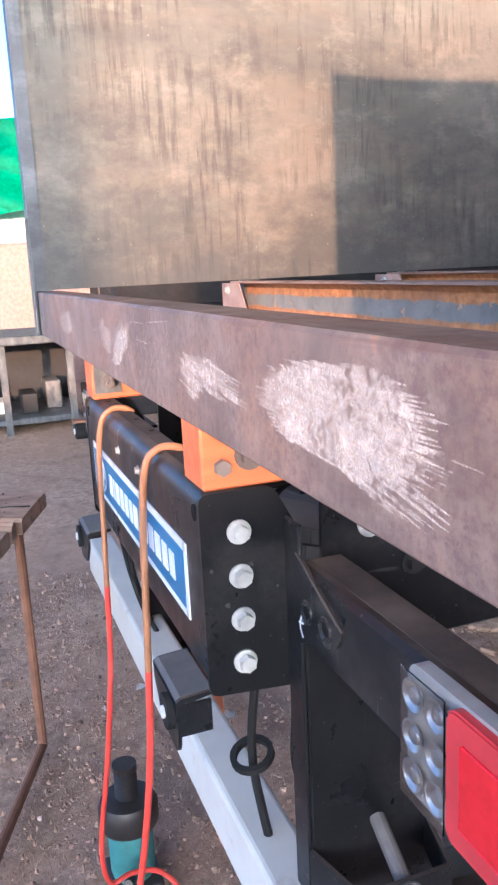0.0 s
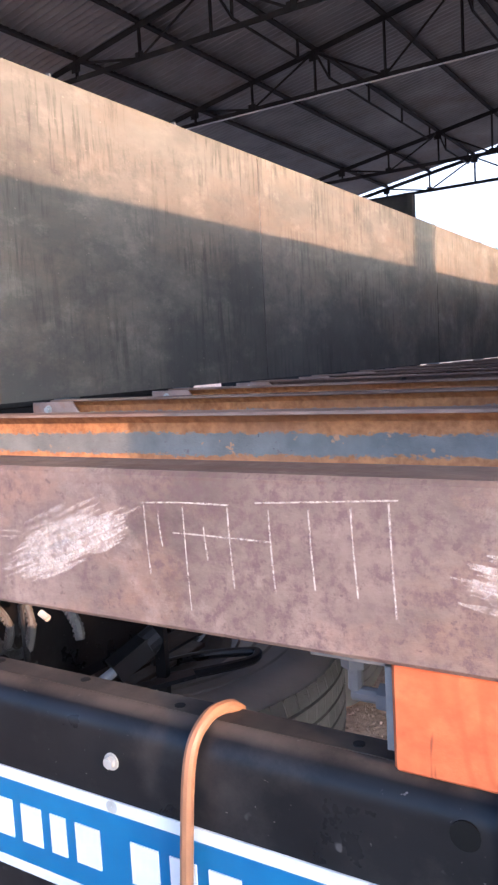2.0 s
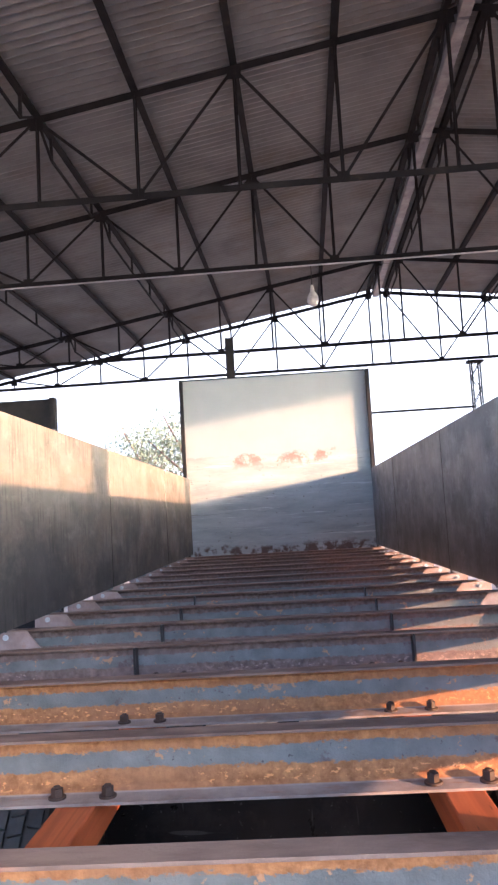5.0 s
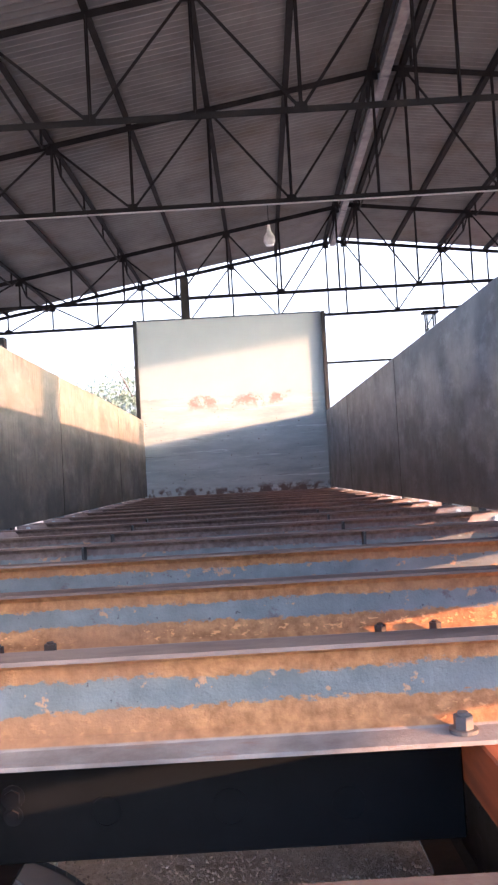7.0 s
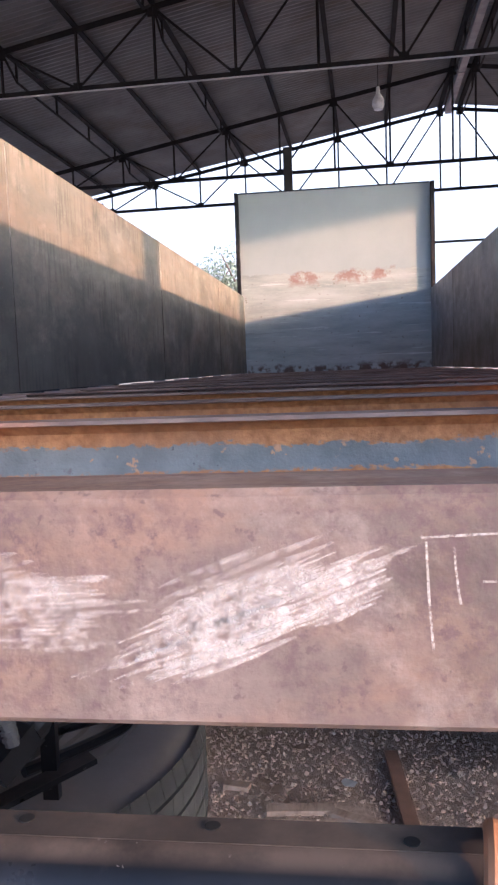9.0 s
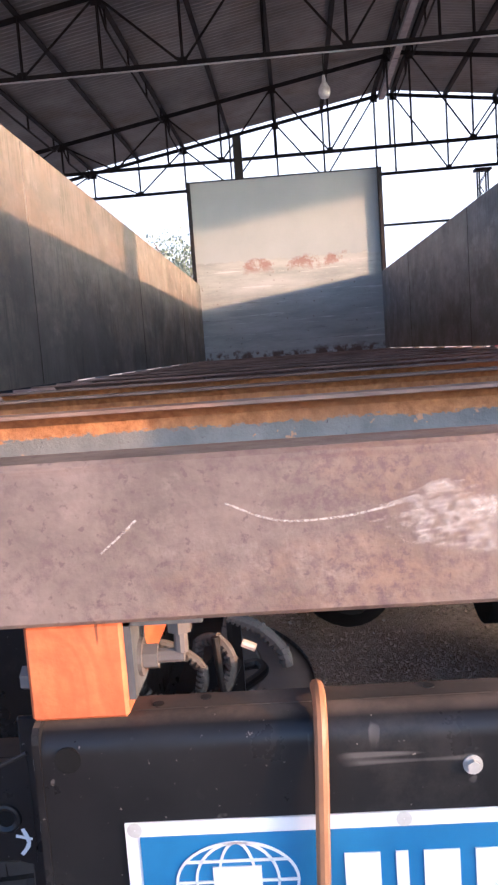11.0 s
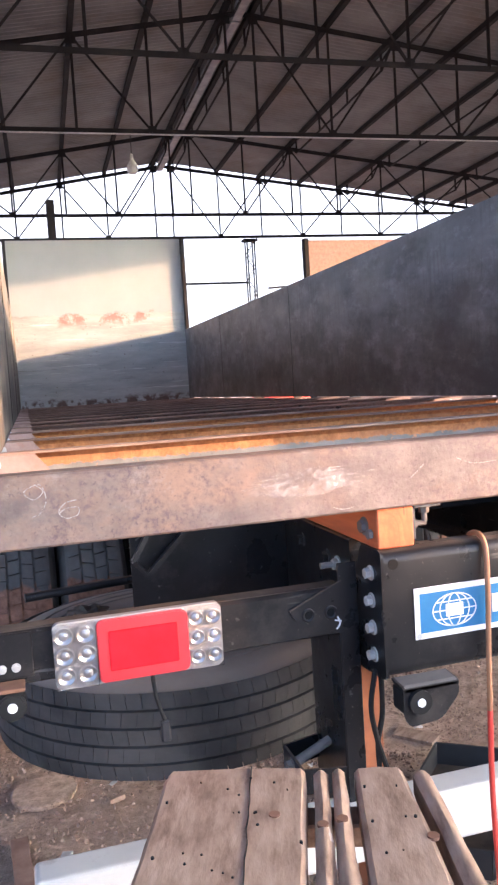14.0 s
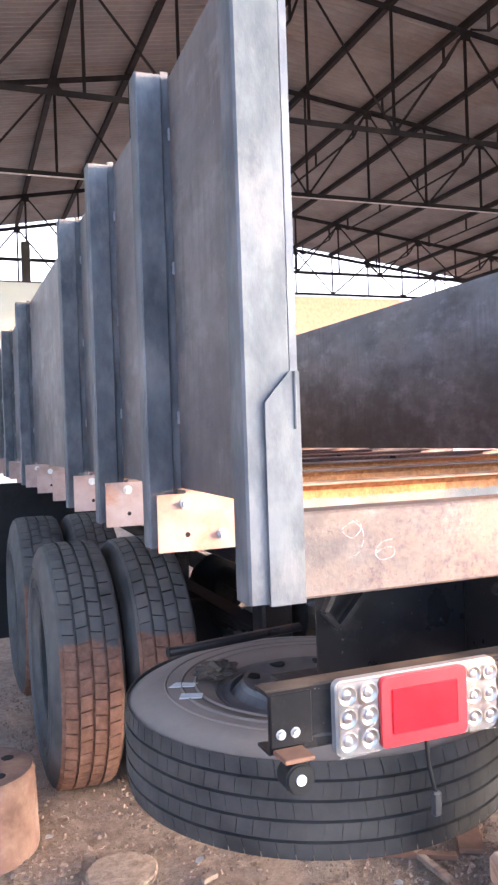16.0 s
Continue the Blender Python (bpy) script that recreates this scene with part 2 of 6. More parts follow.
def channel_material(name, dark, light, worn):
    """Rust with a ragged band of blue mill scale along the web, flaking to bare orange and blistered below."""
    m, t, b, co = nodes_of(name, 0.7)
    z = n_axis(t, co, "Z")
    edge = n_math(t, "ADD", z, n_math(t, "ADD", n_map(t, n_noise(t, co, 26, 7, (0.3, 1, 1), 0.7), 0, 1, -0.014, 0.014), n_map(t, n_noise(t, co, 150, 4, (0.6, 1, 1)), 0, 1, -0.011, 0.011)))
    band = n_math(t, "MULTIPLY", n_map(t, edge, 1.292, 1.296), n_map(t, edge, 1.334, 1.330))
    rust = n_mix(t, n_map(t, n_noise(t, co, 50, 8), 0.35, 0.68), dark, light)
    rust = n_mix(t, n_map(t, n_noise(t, co, 2.3, 7, None, 0.66), 0.46, 0.66, 0, 0.75), rust, worn)
    blister = n_map(t, n_noise(t, co, 105, 2, (0.6, 1, 1)), 0.58, 0.64)
    blister = n_math(t, "MULTIPLY", blister, n_math(t, "MULTIPLY", n_map(t, z, 1.258, 1.262), n_map(t, z, 1.290, 1.280)))
    blister = n_math(t, "MULTIPLY", blister, n_map(t, n_noise(t, co, 1.9, 4), 0.42, 0.52))
    rust = n_mix(t, blister, rust, tuple(min(1.35 * c, 0.8) for c in light))
    scale = n_mix(t, n_map(t, n_noise(t, co, 14, 8), 0.3, 0.7), (0.145, 0.156, 0.152), (0.245, 0.254, 0.242))
    scale = n_mix(t, n_map(t, n_noise(t, co, 24, 5, (0.8, 1, 0.8), 0.7), 0.61, 0.64), scale, (0.50, 0.28, 0.15))
    scale = n_mix(t, n_map(t, n_noise(t, co, 9, 8, None, 0.75), 0.60, 0.66, 0, 0.85), scale, (0.13, 0.085, 0.09))
    scale = n_mix(t, n_map(t, n_noise(t, co, 90, 3), 0.68, 0.71, 0, 0.8), scale, (0.06, 0.045, 0.05))
    flange = n_math(t, "MAXIMUM", n_map(t, z, 1.2555, 1.2535), n_map(t, z, 1.3655, 1.367))
    grey = n_mix(t, n_map(t, n_noise(t, co, 9, 8), 0.35, 0.65), (0.24, 0.195, 0.17), (0.44, 0.375, 0.325))
    grey = n_mix(t, n_map(t, n_noise(t, co, 30, 6, (0.3, 1, 1)), 0.58, 0.68, 0, 0.7), grey, (0.33, 0.19, 0.13))
    brown = n_mix(t, n_map(t, n_noise(t, co, 12, 8, (0.4, 1, 1)), 0.35, 0.65), (0.135, 0.085, 0.066), (0.31, 0.215, 0.17))
    grey = n_mix(t, n_map(t, z, 1.31, 1.32), grey, brown)
    colour = n_mix(t, flange, n_mix(t, band, rust, scale), grey)
    t.links.new(colour, b.inputs["Base Color"])
    t.links.new(n_map(t, band, 0, 1, 0.8, 0.5), b.inputs["Roughness"])
    n_bump(t, b, n_math(t, "ADD", n_noise(t, co, 160, 4), blister), 0.4)
    return m


def beam_material():
    """Mauve-brown mill skin with dark pits, orange patches and pale rubbed places."""
    m, t, b, co = nodes_of("brown_mill_beam", 0.62)
    base = n_mix(t, n_map(t, n_noise(t, co, 7, 10, None, 0.68), 0.33, 0.67), (0.098, 0.077, 0.067), (0.24, 0.19, 0.162))
    base = n_mix(t, n_map(t, n_noise(t, co, 3.1, 9, (0.6, 1, 1), 0.68), 0.48, 0.64, 0, 0.75), base, (0.31, 0.185, 0.118))
    base = n_mix(t, n_map(t, n_noise(t, co, 9, 10, None, 0.75), 0.54, 0.68, 0, 0.6), base, (0.33, 0.285, 0.25))
    base = n_mix(t, n_map(t, n_noise(t, co, 3.6, 10, (0.7, 1, 1.5), 0.72), 0.52, 0.66, 0, 0.65), base, (0.085, 0.067, 0.062))
    pits = n_math(t, "MULTIPLY", n_map(t, n_noise(t, co, 80, 7, None, 0.75), 0.46, 0.60), n_map(t, n_noise(t, co, 4.2, 8, None, 0.7), 0.41, 0.54))
    base = n_mix(t, n_math(t, "MULTIPLY", pits, 0.8), base, (0.11, 0.072, 0.075))
    base = n_mix(t, n_map(t, n_noise(t, co, 110, 4), 0.59, 0.66, 0, 0.65), base, (0.10, 0.068, 0.066))
    base = n_mix(t, n_map(t, n_noise(t, co, 9, 3), 0.72, 0.75, 0, 0.8), base, (0.55, 0.25, 0.10))
    streak = n_map(t, n_noise(t, co, 60, 3, (0.06, 1, 1)), 0.50, 0.6, 0, 0.6)
    streak = n_math(t, "MULTIPLY", streak, n_map(t, n_axis(t, co, "Z"), 1.360, 1.367))
    base = n_mix(t, streak, base, (0.13, 0.075, 0.06))
    t.links.new(base, b.inputs["Base Color"])
    t.links.new(n_map(t, n_noise(t, co, 12, 6), 0.3, 0.7, 0.42, 0.75), b.inputs["Roughness"])
    n_bump(t, b, n_noise(t, co, 90, 6), 0.2)
    return m


def sheet_material(name, dark, light, tint, blot, streaks, rough, metal):
    """Hot-rolled sheet: clouds and bands, short run marks, ragged dark blotches and small pale nicks."""
    m, t, b, co = nodes_of(name, rough, metal)
    info = t.nodes.new("ShaderNodeObjectInfo")
    base = n_mix(t, n_map(t, n_noise(t, co, 1.5, 10, (1, 1, 2.4), 0.66), 0.34, 0.66), dark, light)
    base = n_mix(t, n_map(t, n_noise(t, co, 3.0, 9, (1, 0.7, 2.6), 0.68), 0.44, 0.70, 0, 0.75), base, tint)
    base = n_mix(t, n_map(t, n_noise(t, co, 6.5, 9, (1, 0.8, 1.6), 0.7), 0.53, 0.66, 0, 0.7), base, tuple(min(1.18 * c, 0.8) for c in light))
    run = n_map(t, n_noise(t, co, 40, 5, (1, 1, 0.09), 0.65), 0.49, 0.60)
    run = n_math(t, "MULTIPLY", run, n_map(t, n_noise(t, co, 2.2, 7, (1, 1, 1.5), 0.65), 0.44, 0.60, 0, streaks))
    base = n_mix(t, run, base, tuple(0.5 * c for c in dark))
    low = n_math(t, "SUBTRACT", n_noise(t, co, 2.4, 10, (1, 0.8, 1.2), 0.74), n_map(t, n_axis(t, co, "Z"), 1.4, 2.3, -0.07, 0.11))
    base = n_mix(t, n_map(t, low, 0.43, 0.60, 0, 0.72), base, blot)
    base = n_mix(t, n_map(t, n_noise(t, co, 70, 4), 0.69, 0.73, 0, 0.6), base, tuple(min(1.5 * c, 0.85) for c in light))
    shade = t.nodes.new("ShaderNodeHueSaturation")
    t.links.new(n_map(t, info.outputs["Random"], 0, 1, 0.85, 1.18), shade.inputs["Value"])
    t.links.new(base, shade.inputs["Color"])
    t.links.new(shade.outputs[0], b.inputs["Base Color"])
    t.links.new(n_map(t, n_noise(t, co, 4, 8), 0.3, 0.7, rough - 0.14, rough + 0.14), b.inputs["Roughness"])
    n_bump(t, b, n_noise(t, co, 5, 5), 0.12, 0.02)
    return m


def panel_material():
    """Grey-white paint, worn through below a ragged line, with rust breaking out along it."""
    m, t, b, co = nodes_of("worn_white_paint", 0.75)
    z = n_axis(t, co, "Z")
    line = n_math(t, "ADD", z, n_map(t, n_noise(t, co, 5, 8, None, 0.7), 0.3, 0.7, -0.045, 0.045))
    upper = n_mix(t, n_map(t, n_noise(t, co, 1.5, 7), 0.3, 0.7), (0.34, 0.385, 0.41), (0.40, 0.445, 0.47))
    lower = n_mix(t, n_map(t, n_noise(t, co, 2.6, 9, (0.5, 1, 2.2), 0.66), 0.35, 0.65), (0.29, 0.318, 0.318), (0.45, 0.475, 0.47))
    lower = n_mix(t, n_map(t, n_noise(t, co, 4, 10, (0.22, 1, 5.0), 0.75), 0.60, 0.65), lower, (0.22, 0.215, 0.205))
    lower = n_mix(t, n_map(t, n_noise(t, co, 5, 10, (0.22, 1, 4.6), 0.75), 0.58, 0.63), lower, (0.58, 0.60, 0.605))
    lower = n_mix(t, n_map(t, n_noise(t, co, 22, 6), 0.66, 0.70, 0, 0.8), lower, (0.15, 0.11, 0.09))
    base = n_mix(t, n_map(t, line, 2.585, 2.575), upper, lower)
    near = n_math(t, "MULTIPLY", n_map(t, line, 2.40, 2.5), n_map(t, line, 2.61, 2.58))
    x = n_axis(t, co, "X")
    spots = n_math(t, "MAXIMUM", *(n_map(t, n_math(t, "ABSOLUTE", n_math(t, "SUBTRACT", x, at), 0), half, 0.3 * half, 0, 0.2) for at, half in ((-0.34, 0.3), (0.36, 0.5))))
    rust = n_map(t, n_math(t, "ADD", n_noise(t, co, 5.2, 9, None, 0.72), spots), 0.64, 0.74, 0, 0.7)
    base = n_mix(t, n_math(t, "MULTIPLY", near, rust), base, (0.26, 0.115, 0.08))
    base = n_mix(t, n_math(t, "MULTIPLY", n_map(t, line, 1.47, 1.42), n_map(t, n_noise(t, co, 9, 6), 0.45, 0.55)), base, (0.12, 0.085, 0.07))
    t.links.new(base, b.inputs["Base Color"])
    n_bump(t, b, n_noise(t, co, 12, 7), 0.2)
    return m


def chalk_material(name, scale, at, top, stretch):
    """Chalk dust that only caught on the high grain."""
    m, t, b, co = nodes_of(name, 0.95)
    b.inputs["Base Color"].default_value = (0.80, 0.76, 0.71, 1)
    grain = n_math(t, "ADD", n_math(t, "MULTIPLY", n_noise(t, co, scale, 8, stretch, 0.72), 0.6), n_math(t, "MULTIPLY", n_noise(t, co, scale * 0.14, 6, stretch), 0.4))
    t.links.new(n_map(t, grain, at[0], at[1], 0.0, top), b.inputs["Alpha"])
    return m


def ground_material():
    m, t, b, co = nodes_of("yard_earth", 0.95)
    base = n_mix(t, n_map(t, n_noise(t, co, 26, 10, None, 0.78), 0.36, 0.64), (0.26, 0.18, 0.124), (0.66, 0.485, 0.355))
    base = n_mix(t, n_map(t, n_noise(t, co, 0.9, 8), 0.42, 0.62, 0, 0.7), base, (0.40, 0.27, 0.19))
    base = n_mix(t, n_map(t, n_noise(t, co, 85, 3), 0.60, 0.67, 0, 0.7), base, (0.55, 0.40, 0.29))
    base = n_mix(t, n_map(t, n_noise(t, co, 95, 3), 0.62, 0.70, 0, 0.7), base, (0.09, 0.06, 0.048))
    base = n_mix(t, n_map(t, n_noise(t, co, 3.0, 8), 0.55, 0.69, 0, 0.7), base, (0.22, 0.15, 0.115))
    t.links.new(base, b.inputs["Base Color"])
    n_bump(t, b, n_noise(t, co, 95, 9, None, 0.78), 0.55, 0.02)
    return m


def tyre_material(name, mud):
    """Rubber with grey dust on the high ground; brown mud on the wheels that have rolled, and settled dust on the one that lies flat."""
    m, t, b, co = nodes_of(name, 0.8)
    b.inputs["Specular IOR Level"].default_value = 0.14
    base = n_mix(t, n_map(t, n_noise(t, co, 9, 8), 0.35, 0.7), (0.012, 0.012, 0.0125), (0.034, 0.032, 0.031))
    base = n_mix(t, n_map(t, n_noise(t, co, 2.2, 7), 0.36, 0.62, 0.3 if mud else 0.15, 0.9 if mud else 0.5), base, (0.17, 0.157, 0.14))
    base = n_mix(t, n_map(t, n_noise(t, co, 5, 8, None, 0.7), 0.45, 0.7, 0, 0.6 * mud), base, (0.085, 0.075, 0.068))
    if mud:
        place = t.nodes.new("ShaderNodeNewGeometry").outputs["Position"]
        line = n_math(t, "ADD", n_axis(t, place, "Z"), n_map(t, n_noise(t, place, 9, 6), 0.3, 0.7, -0.045, 0.045))
        radius = n_math(t, "ADD", *(n_math(t, "MULTIPLY", n_axis(t, co, k), n_axis(t, co, k)) for k in "XY"))
        cake = n_mix(t, n_map(t, n_noise(t, place, 30, 8, None, 0.7), 0.3, 0.7), (0.14, 0.070, 0.044), (0.32, 0.175, 0.118))
        base = n_mix(t, n_math(t, "MULTIPLY", n_map(t, line, 0.715, 0.69), n_map(t, radius, 0.254, 0.258)), base, cake)
    if not mud:
        up = n_axis(t, t.nodes.new("ShaderNodeNewGeometry").outputs["Normal"], "Z")
        base = n_mix(t, n_math(t, "MULTIPLY", n_math(t, "MULTIPLY", n_map(t, up, 0.55, 0.95), n_map(t, n_axis(t, co, "Z"), 0.098, 0.105)), n_map(t, n_noise(t, co, 6, 8, None, 0.7), 0.25, 0.6, 0.75, 1.0)), base, (0.34, 0.275, 0.225))
    t.links.new(base, b.inputs["Base Color"])
    n_bump(t, b, n_noise(t, co, 60, 5), 0.2)
    return m


def black_material():
    """Chassis black: smoky smudges, fine pale scratches and brown dust settled on what faces up."""
    m, t, b, co = nodes_of("black_chassis_paint", 0.3)
    b.inputs["Specular IOR Level"].default_value = 0.28
    base = n_mix(t, n_map(t, n_noise(t, co, 7, 8), 0.35, 0.7), (0.007, 0.0075, 0.009), (0.016, 0.0165, 0.018))
    base = n_mix(t, n_map(t, n_noise(t, co, 5, 9, None, 0.7), 0.52, 0.80, 0, 0.6), base, (0.085, 0.076, 0.068))
    for k, stretch in enumerate(((1, 1, 0.07), (0.08, 1, 1), (1, 0.08, 1))):
        line = n_math(t, "MULTIPLY", n_map(t, n_noise(t, co, 38, 2, stretch), 0.69, 0.72, 0, 0.35), n_map(t, n_noise(t, co, 4 + k, 4), 0.5, 0.56))
        base = n_mix(t, line, base, (0.20, 0.19, 0.18))
    base = n_mix(t, n_map(t, n_noise(t, co, 150, 3), 0.70, 0.73, 0, 0.8), base, (0.18, 0.165, 0.15))
    up = n_axis(t, t.nodes.new("ShaderNodeNewGeometry").outputs["Normal"], "Z")
    dust = n_math(t, "MULTIPLY", n_map(t, up, 0.75, 0.97), n_map(t, n_noise(t, co, 11, 9, None, 0.7), 0.36, 0.62, 0.15, 0.9))
    base = n_mix(t, dust, base, (0.125, 0.095, 0.075))
    t.links.new(base, b.inputs["Base Color"])
    t.links.new(n_math(t, "ADD", n_map(t, n_noise(t, co, 9, 6), 0.3, 0.7, 0.22, 0.45), n_math(t, "MULTIPLY", dust, 0.5)), b.inputs["Roughness"])
    n_bump(t, b, n_noise(t, co, 40, 4), 0.05)
    return m


def wood_material():
    m, t, b, co = nodes_of("orange_timber", 0.6)
    grain = n_noise(t, co, 34, 6, (1, 0.06, 1))
    base = n_mix(t, n_map(t, grain, 0.3, 0.7), (0.43, 0.100, 0.032), (0.62, 0.182, 0.060))
    ring = n_math(t, "SINE", n_math(t, "MULTIPLY", n_noise(t, co, 7, 2, (1, 0.05, 0.45)), 95.0), 0.0)
    base = n_mix(t, n_map(t, ring, 0.3, 1.0, 0, 0.55), base, (0.38, 0.10, 0.03))
    base = n_mix(t, n_map(t, n_noise(t, co, 7, 7, (1, 0.2, 1), 0.7), 0.58, 0.72, 0, 0.75), base, (0.27, 0.085, 0.035))
    base = n_mix(t, n_map(t, n_noise(t, co, 60, 3, (1, 0.1, 0.15)), 0.66, 0.70, 0, 0.8), base, (0.09, 0.035, 0.02))
    t.links.new(base, b.inputs["Base Color"])
    n_bump(t, b, grain, 0.3)
    return m


def glass_material(name, colour, rough=0.08):
    m, t, b, co = nodes_of(name, rough)
    b.inputs["Base Color"].default_value = (*colour, 1)
    b.inputs["Transmission Weight"].default_value = 1.0
    b.inputs["IOR"].default_value = 1.45
    return m


def plain(name, colour, rough=0.5, metal=0.0, spec=0.5):
    m, t, b, co = nodes_of(name, rough, metal)
    b.inputs["Specular IOR Level"].default_value = spec
    base = n_mix(t, n_map(t, n_noise(t, co, 20, 6), 0.35, 0.65), tuple(0.82 * c for c in colour), tuple(min(1.1 * c, 0.95) for c in colour))
    t.links.new(base, b.inputs["Base Color"])
    return m


M_GROUND, M_BEAM, M_CHANNEL, M_BULK, M_WOOD = ground_material(), beam_material(), channel_material("rusty_channel_band", (0.32, 0.135, 0.048), (0.60, 0.295, 0.112), (0.36, 0.18, 0.088)), panel_material(), wood_material()
# same pattern in darker, browner colours, for the channels past the third
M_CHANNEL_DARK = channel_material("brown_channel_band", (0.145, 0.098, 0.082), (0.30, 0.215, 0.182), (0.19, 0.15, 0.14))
M_BLACK = black_material()
M_CHALK, M_CHALK_LINE = chalk_material("rubbed_chalk", 120, (0.42, 0.64), 0.69, None), chalk_material("chalk_line", 300, (0.35, 0.58), 0.52, None)
M_CHALK_FAINT = chalk_material("smeared_chalk", 90, (0.44, 0.66), 0.5, None)
M_TYRE, M_TYRE_SPARE = tyre_material("rolled_tyre_rubber", 0.75), tyre_material("clean_tyre_rubber", 0.0)
M_WALL_L = sheet_material("tan_stained_sheet", (0.125, 0.120, 0.108), (0.235, 0.217, 0.185), (0.205, 0.165, 0.13), (0.060, 0.064, 0.068), 0.72, 0.6, 0.0)
M_WALL_R = sheet_material("dark_blue_grey_sheet", (0.088, 0.095, 0.110), (0.205, 0.216, 0.238), (0.135, 0.142, 0.16), (0.052, 0.054, 0.061), 0.3, 0.5, 0.15)
M_SHEET_OUT = sheet_material("grey_brown_sheet", (0.13, 0.12, 0.118), (0.25, 0.235, 0.225), (0.19, 0.165, 0.145), (0.07, 0.065, 0.065), 0.4, 0.55, 0.1)
M_PRIMED = material("pale_primed_steel", [(0.3, (0.23, 0.155, 0.125)), (0.5, (0.33, 0.235, 0.20)), (0.7, (0.40, 0.31, 0.275))], 9, rough=(0.6, 0.8), bump=0.08, stain=(0.33, 0.16, 0.09), stain_scale=6, stain_at=(0.58, 0.7))
M_PROP = plain("brown_timber", (0.36, 0.13, 0.055), 0.75)
M_LENS_RED = plain("red_lens", (0.50, 0.038, 0.047), 0.3)
M_LENS_CENTRE = plain("bright_red_lens", (0.66, 0.012, 0.022), 0.25)
M_LENS_CLEAR = glass_material("clear_lens", (0.92, 0.93, 0.94))
M_LAMP = plain("grey_lamp_housing", (0.34, 0.34, 0.34), 0.35, 0.2)
M_CHROME = plain("chrome_reflector", (0.48, 0.48, 0.485), 0.34, 1.0)
M_DARK = plain("dark_plastic", (0.02, 0.021, 0.023), 0.55)
M_RUBBER = plain("black_rubber", (0.016, 0.016, 0.016), 0.8, 0.0, 0.25)
M_PIT = plain("matt_black_paint", (0.008, 0.0085, 0.009), 0.7, 0.0, 0.12)
M_DRUM = material("drum_rust", [(0.3, (0.14, 0.075, 0.05)), (0.5, (0.23, 0.13, 0.09)), (0.7, (0.33, 0.21, 0.15))], 9, rough=(0.8, 0.95), bump=0.3)
M_HOSE_A = plain("brown_orange_hose", (0.34, 0.165, 0.08), 0.5)
M_HOSE_B = plain("red_hose", (0.62, 0.06, 0.04), 0.45)
M_TEAL = plain("teal_paint", (0.06, 0.21, 0.21), 0.6)
M_JACK = plain("oily_steel", (0.045, 0.042, 0.04), 0.45, 0.4)
M_NUT = plain("worn_nut_steel", (0.21, 0.185, 0.165), 0.5, 0.4)
M_NUT_DARK = plain("rusty_nut_steel", (0.085, 0.058, 0.045), 0.7, 0.2)
M_RUSTY = plain("rusty_steel", (0.20, 0.10, 0.06), 0.85)
M_PAPER = plain("paper_litter", (0.72, 0.70, 0.66), 0.9)


def stone_material():
    """Small stones, each of its own brown or grey."""
    m, t, b, co = nodes_of("gravel_stone", 0.9)
    each = t.nodes.new("ShaderNodeNewGeometry").outputs["Random Per Island"]
    base = n_mix(t, n_map(t, each, 0.0, 1.0), (0.20, 0.13, 0.092), (0.42, 0.295, 0.22))
    base = n_mix(t, n_map(t, each, 0.985, 0.99), base, (0.46, 0.39, 0.33))
    base = n_mix(t, n_map(t, n_noise(t, co, 120, 4), 0.4, 0.7, 0, 0.6), base, (0.24, 0.165, 0.12))
    t.links.new(base, b.inputs["Base Color"])
    return m


M_STONE = stone_material()
M_GREEN = plain("green_tarpaulin", (0.02, 0.42, 0.24), 0.6)
M_TAN = plain("tan_board", (0.34, 0.235, 0.205), 0.8)
M_CABLE = plain("grey_loom", (0.15, 0.145, 0.135), 0.6)
M_BULB = plain("bulb_glass", (0.75, 0.75, 0.76), 0.2)
M_LEAF = plain("dusty_leaves", (0.15, 0.18, 0.12), 0.8)
M_BARK = plain("bark", (0.12, 0.09, 0.07), 0.9)


# ---- ground and shed ----
def ground():
    bm, n = B(), 230
    span = [(-1 + 2 * i / n) for i in range(n + 1)]
    grid = [[None] * (n + 1) for _ in span]
    for i, u in enumerate(span):
        for j, v in enumerate(span):
            x, y = math.copysign(abs(u) ** 5 * 900 + abs(u) * 7, u), math.copysign(abs(v) ** 5 * 900 + abs(v) * 7, v) + 1.5
            near = 1 if abs(x) < 30 and abs(y) < 30 else 0
            z = (0.022 * noise.noise((x * 0.9, y * 0.9, 0)) + 0.012 * noise.noise((x * 4, y * 4, 3)) + 0.009 * noise.noise((x * 11, y * 11, 7))) * near - 0.016
            grid[i][j] = bm.verts.new((x, y, z))
    for i in range(n):
        for j in range(n):
            bm.faces.new((grid[i][j], grid[i + 1][j], grid[i + 1][j + 1], grid[i][j + 1]))
    return part("ground", bm, M_GROUND, None, "brown earth and gravel yard floor", True, "structure")


ground()

# the shed stands turned by a degree against the truck; u runs across from the ridge, v along from the lamp truss
SHED = pose(2.21, 9.25, 0, 0, 0, -1.3)
RIDGE_Z, CHORD_Z, FALL_L, FALL_R, EAVE_L, EAVE_R = 6.6, 4.985, 0.172, 0.124, -10.9, 12.35
SHEET_V0, ROOF_V0, ROOF_V1 = -12.2, -16.4, 7.5
LOW = [-9.3, -7.3, -5.3, -3.3, -1.3, 1.3, 3.33, 5.36, 7.39, 9.42, 11.45]
HIGH = [-8.3, -6.3, -4.3, -2.3, -0.2, 0.2, 2.32, 4.35, 6.38, 8.4, 10.4]


def roof_z(u):
    return RIDGE_Z - (FALL_L * -u if u < 0 else FALL_R * u)


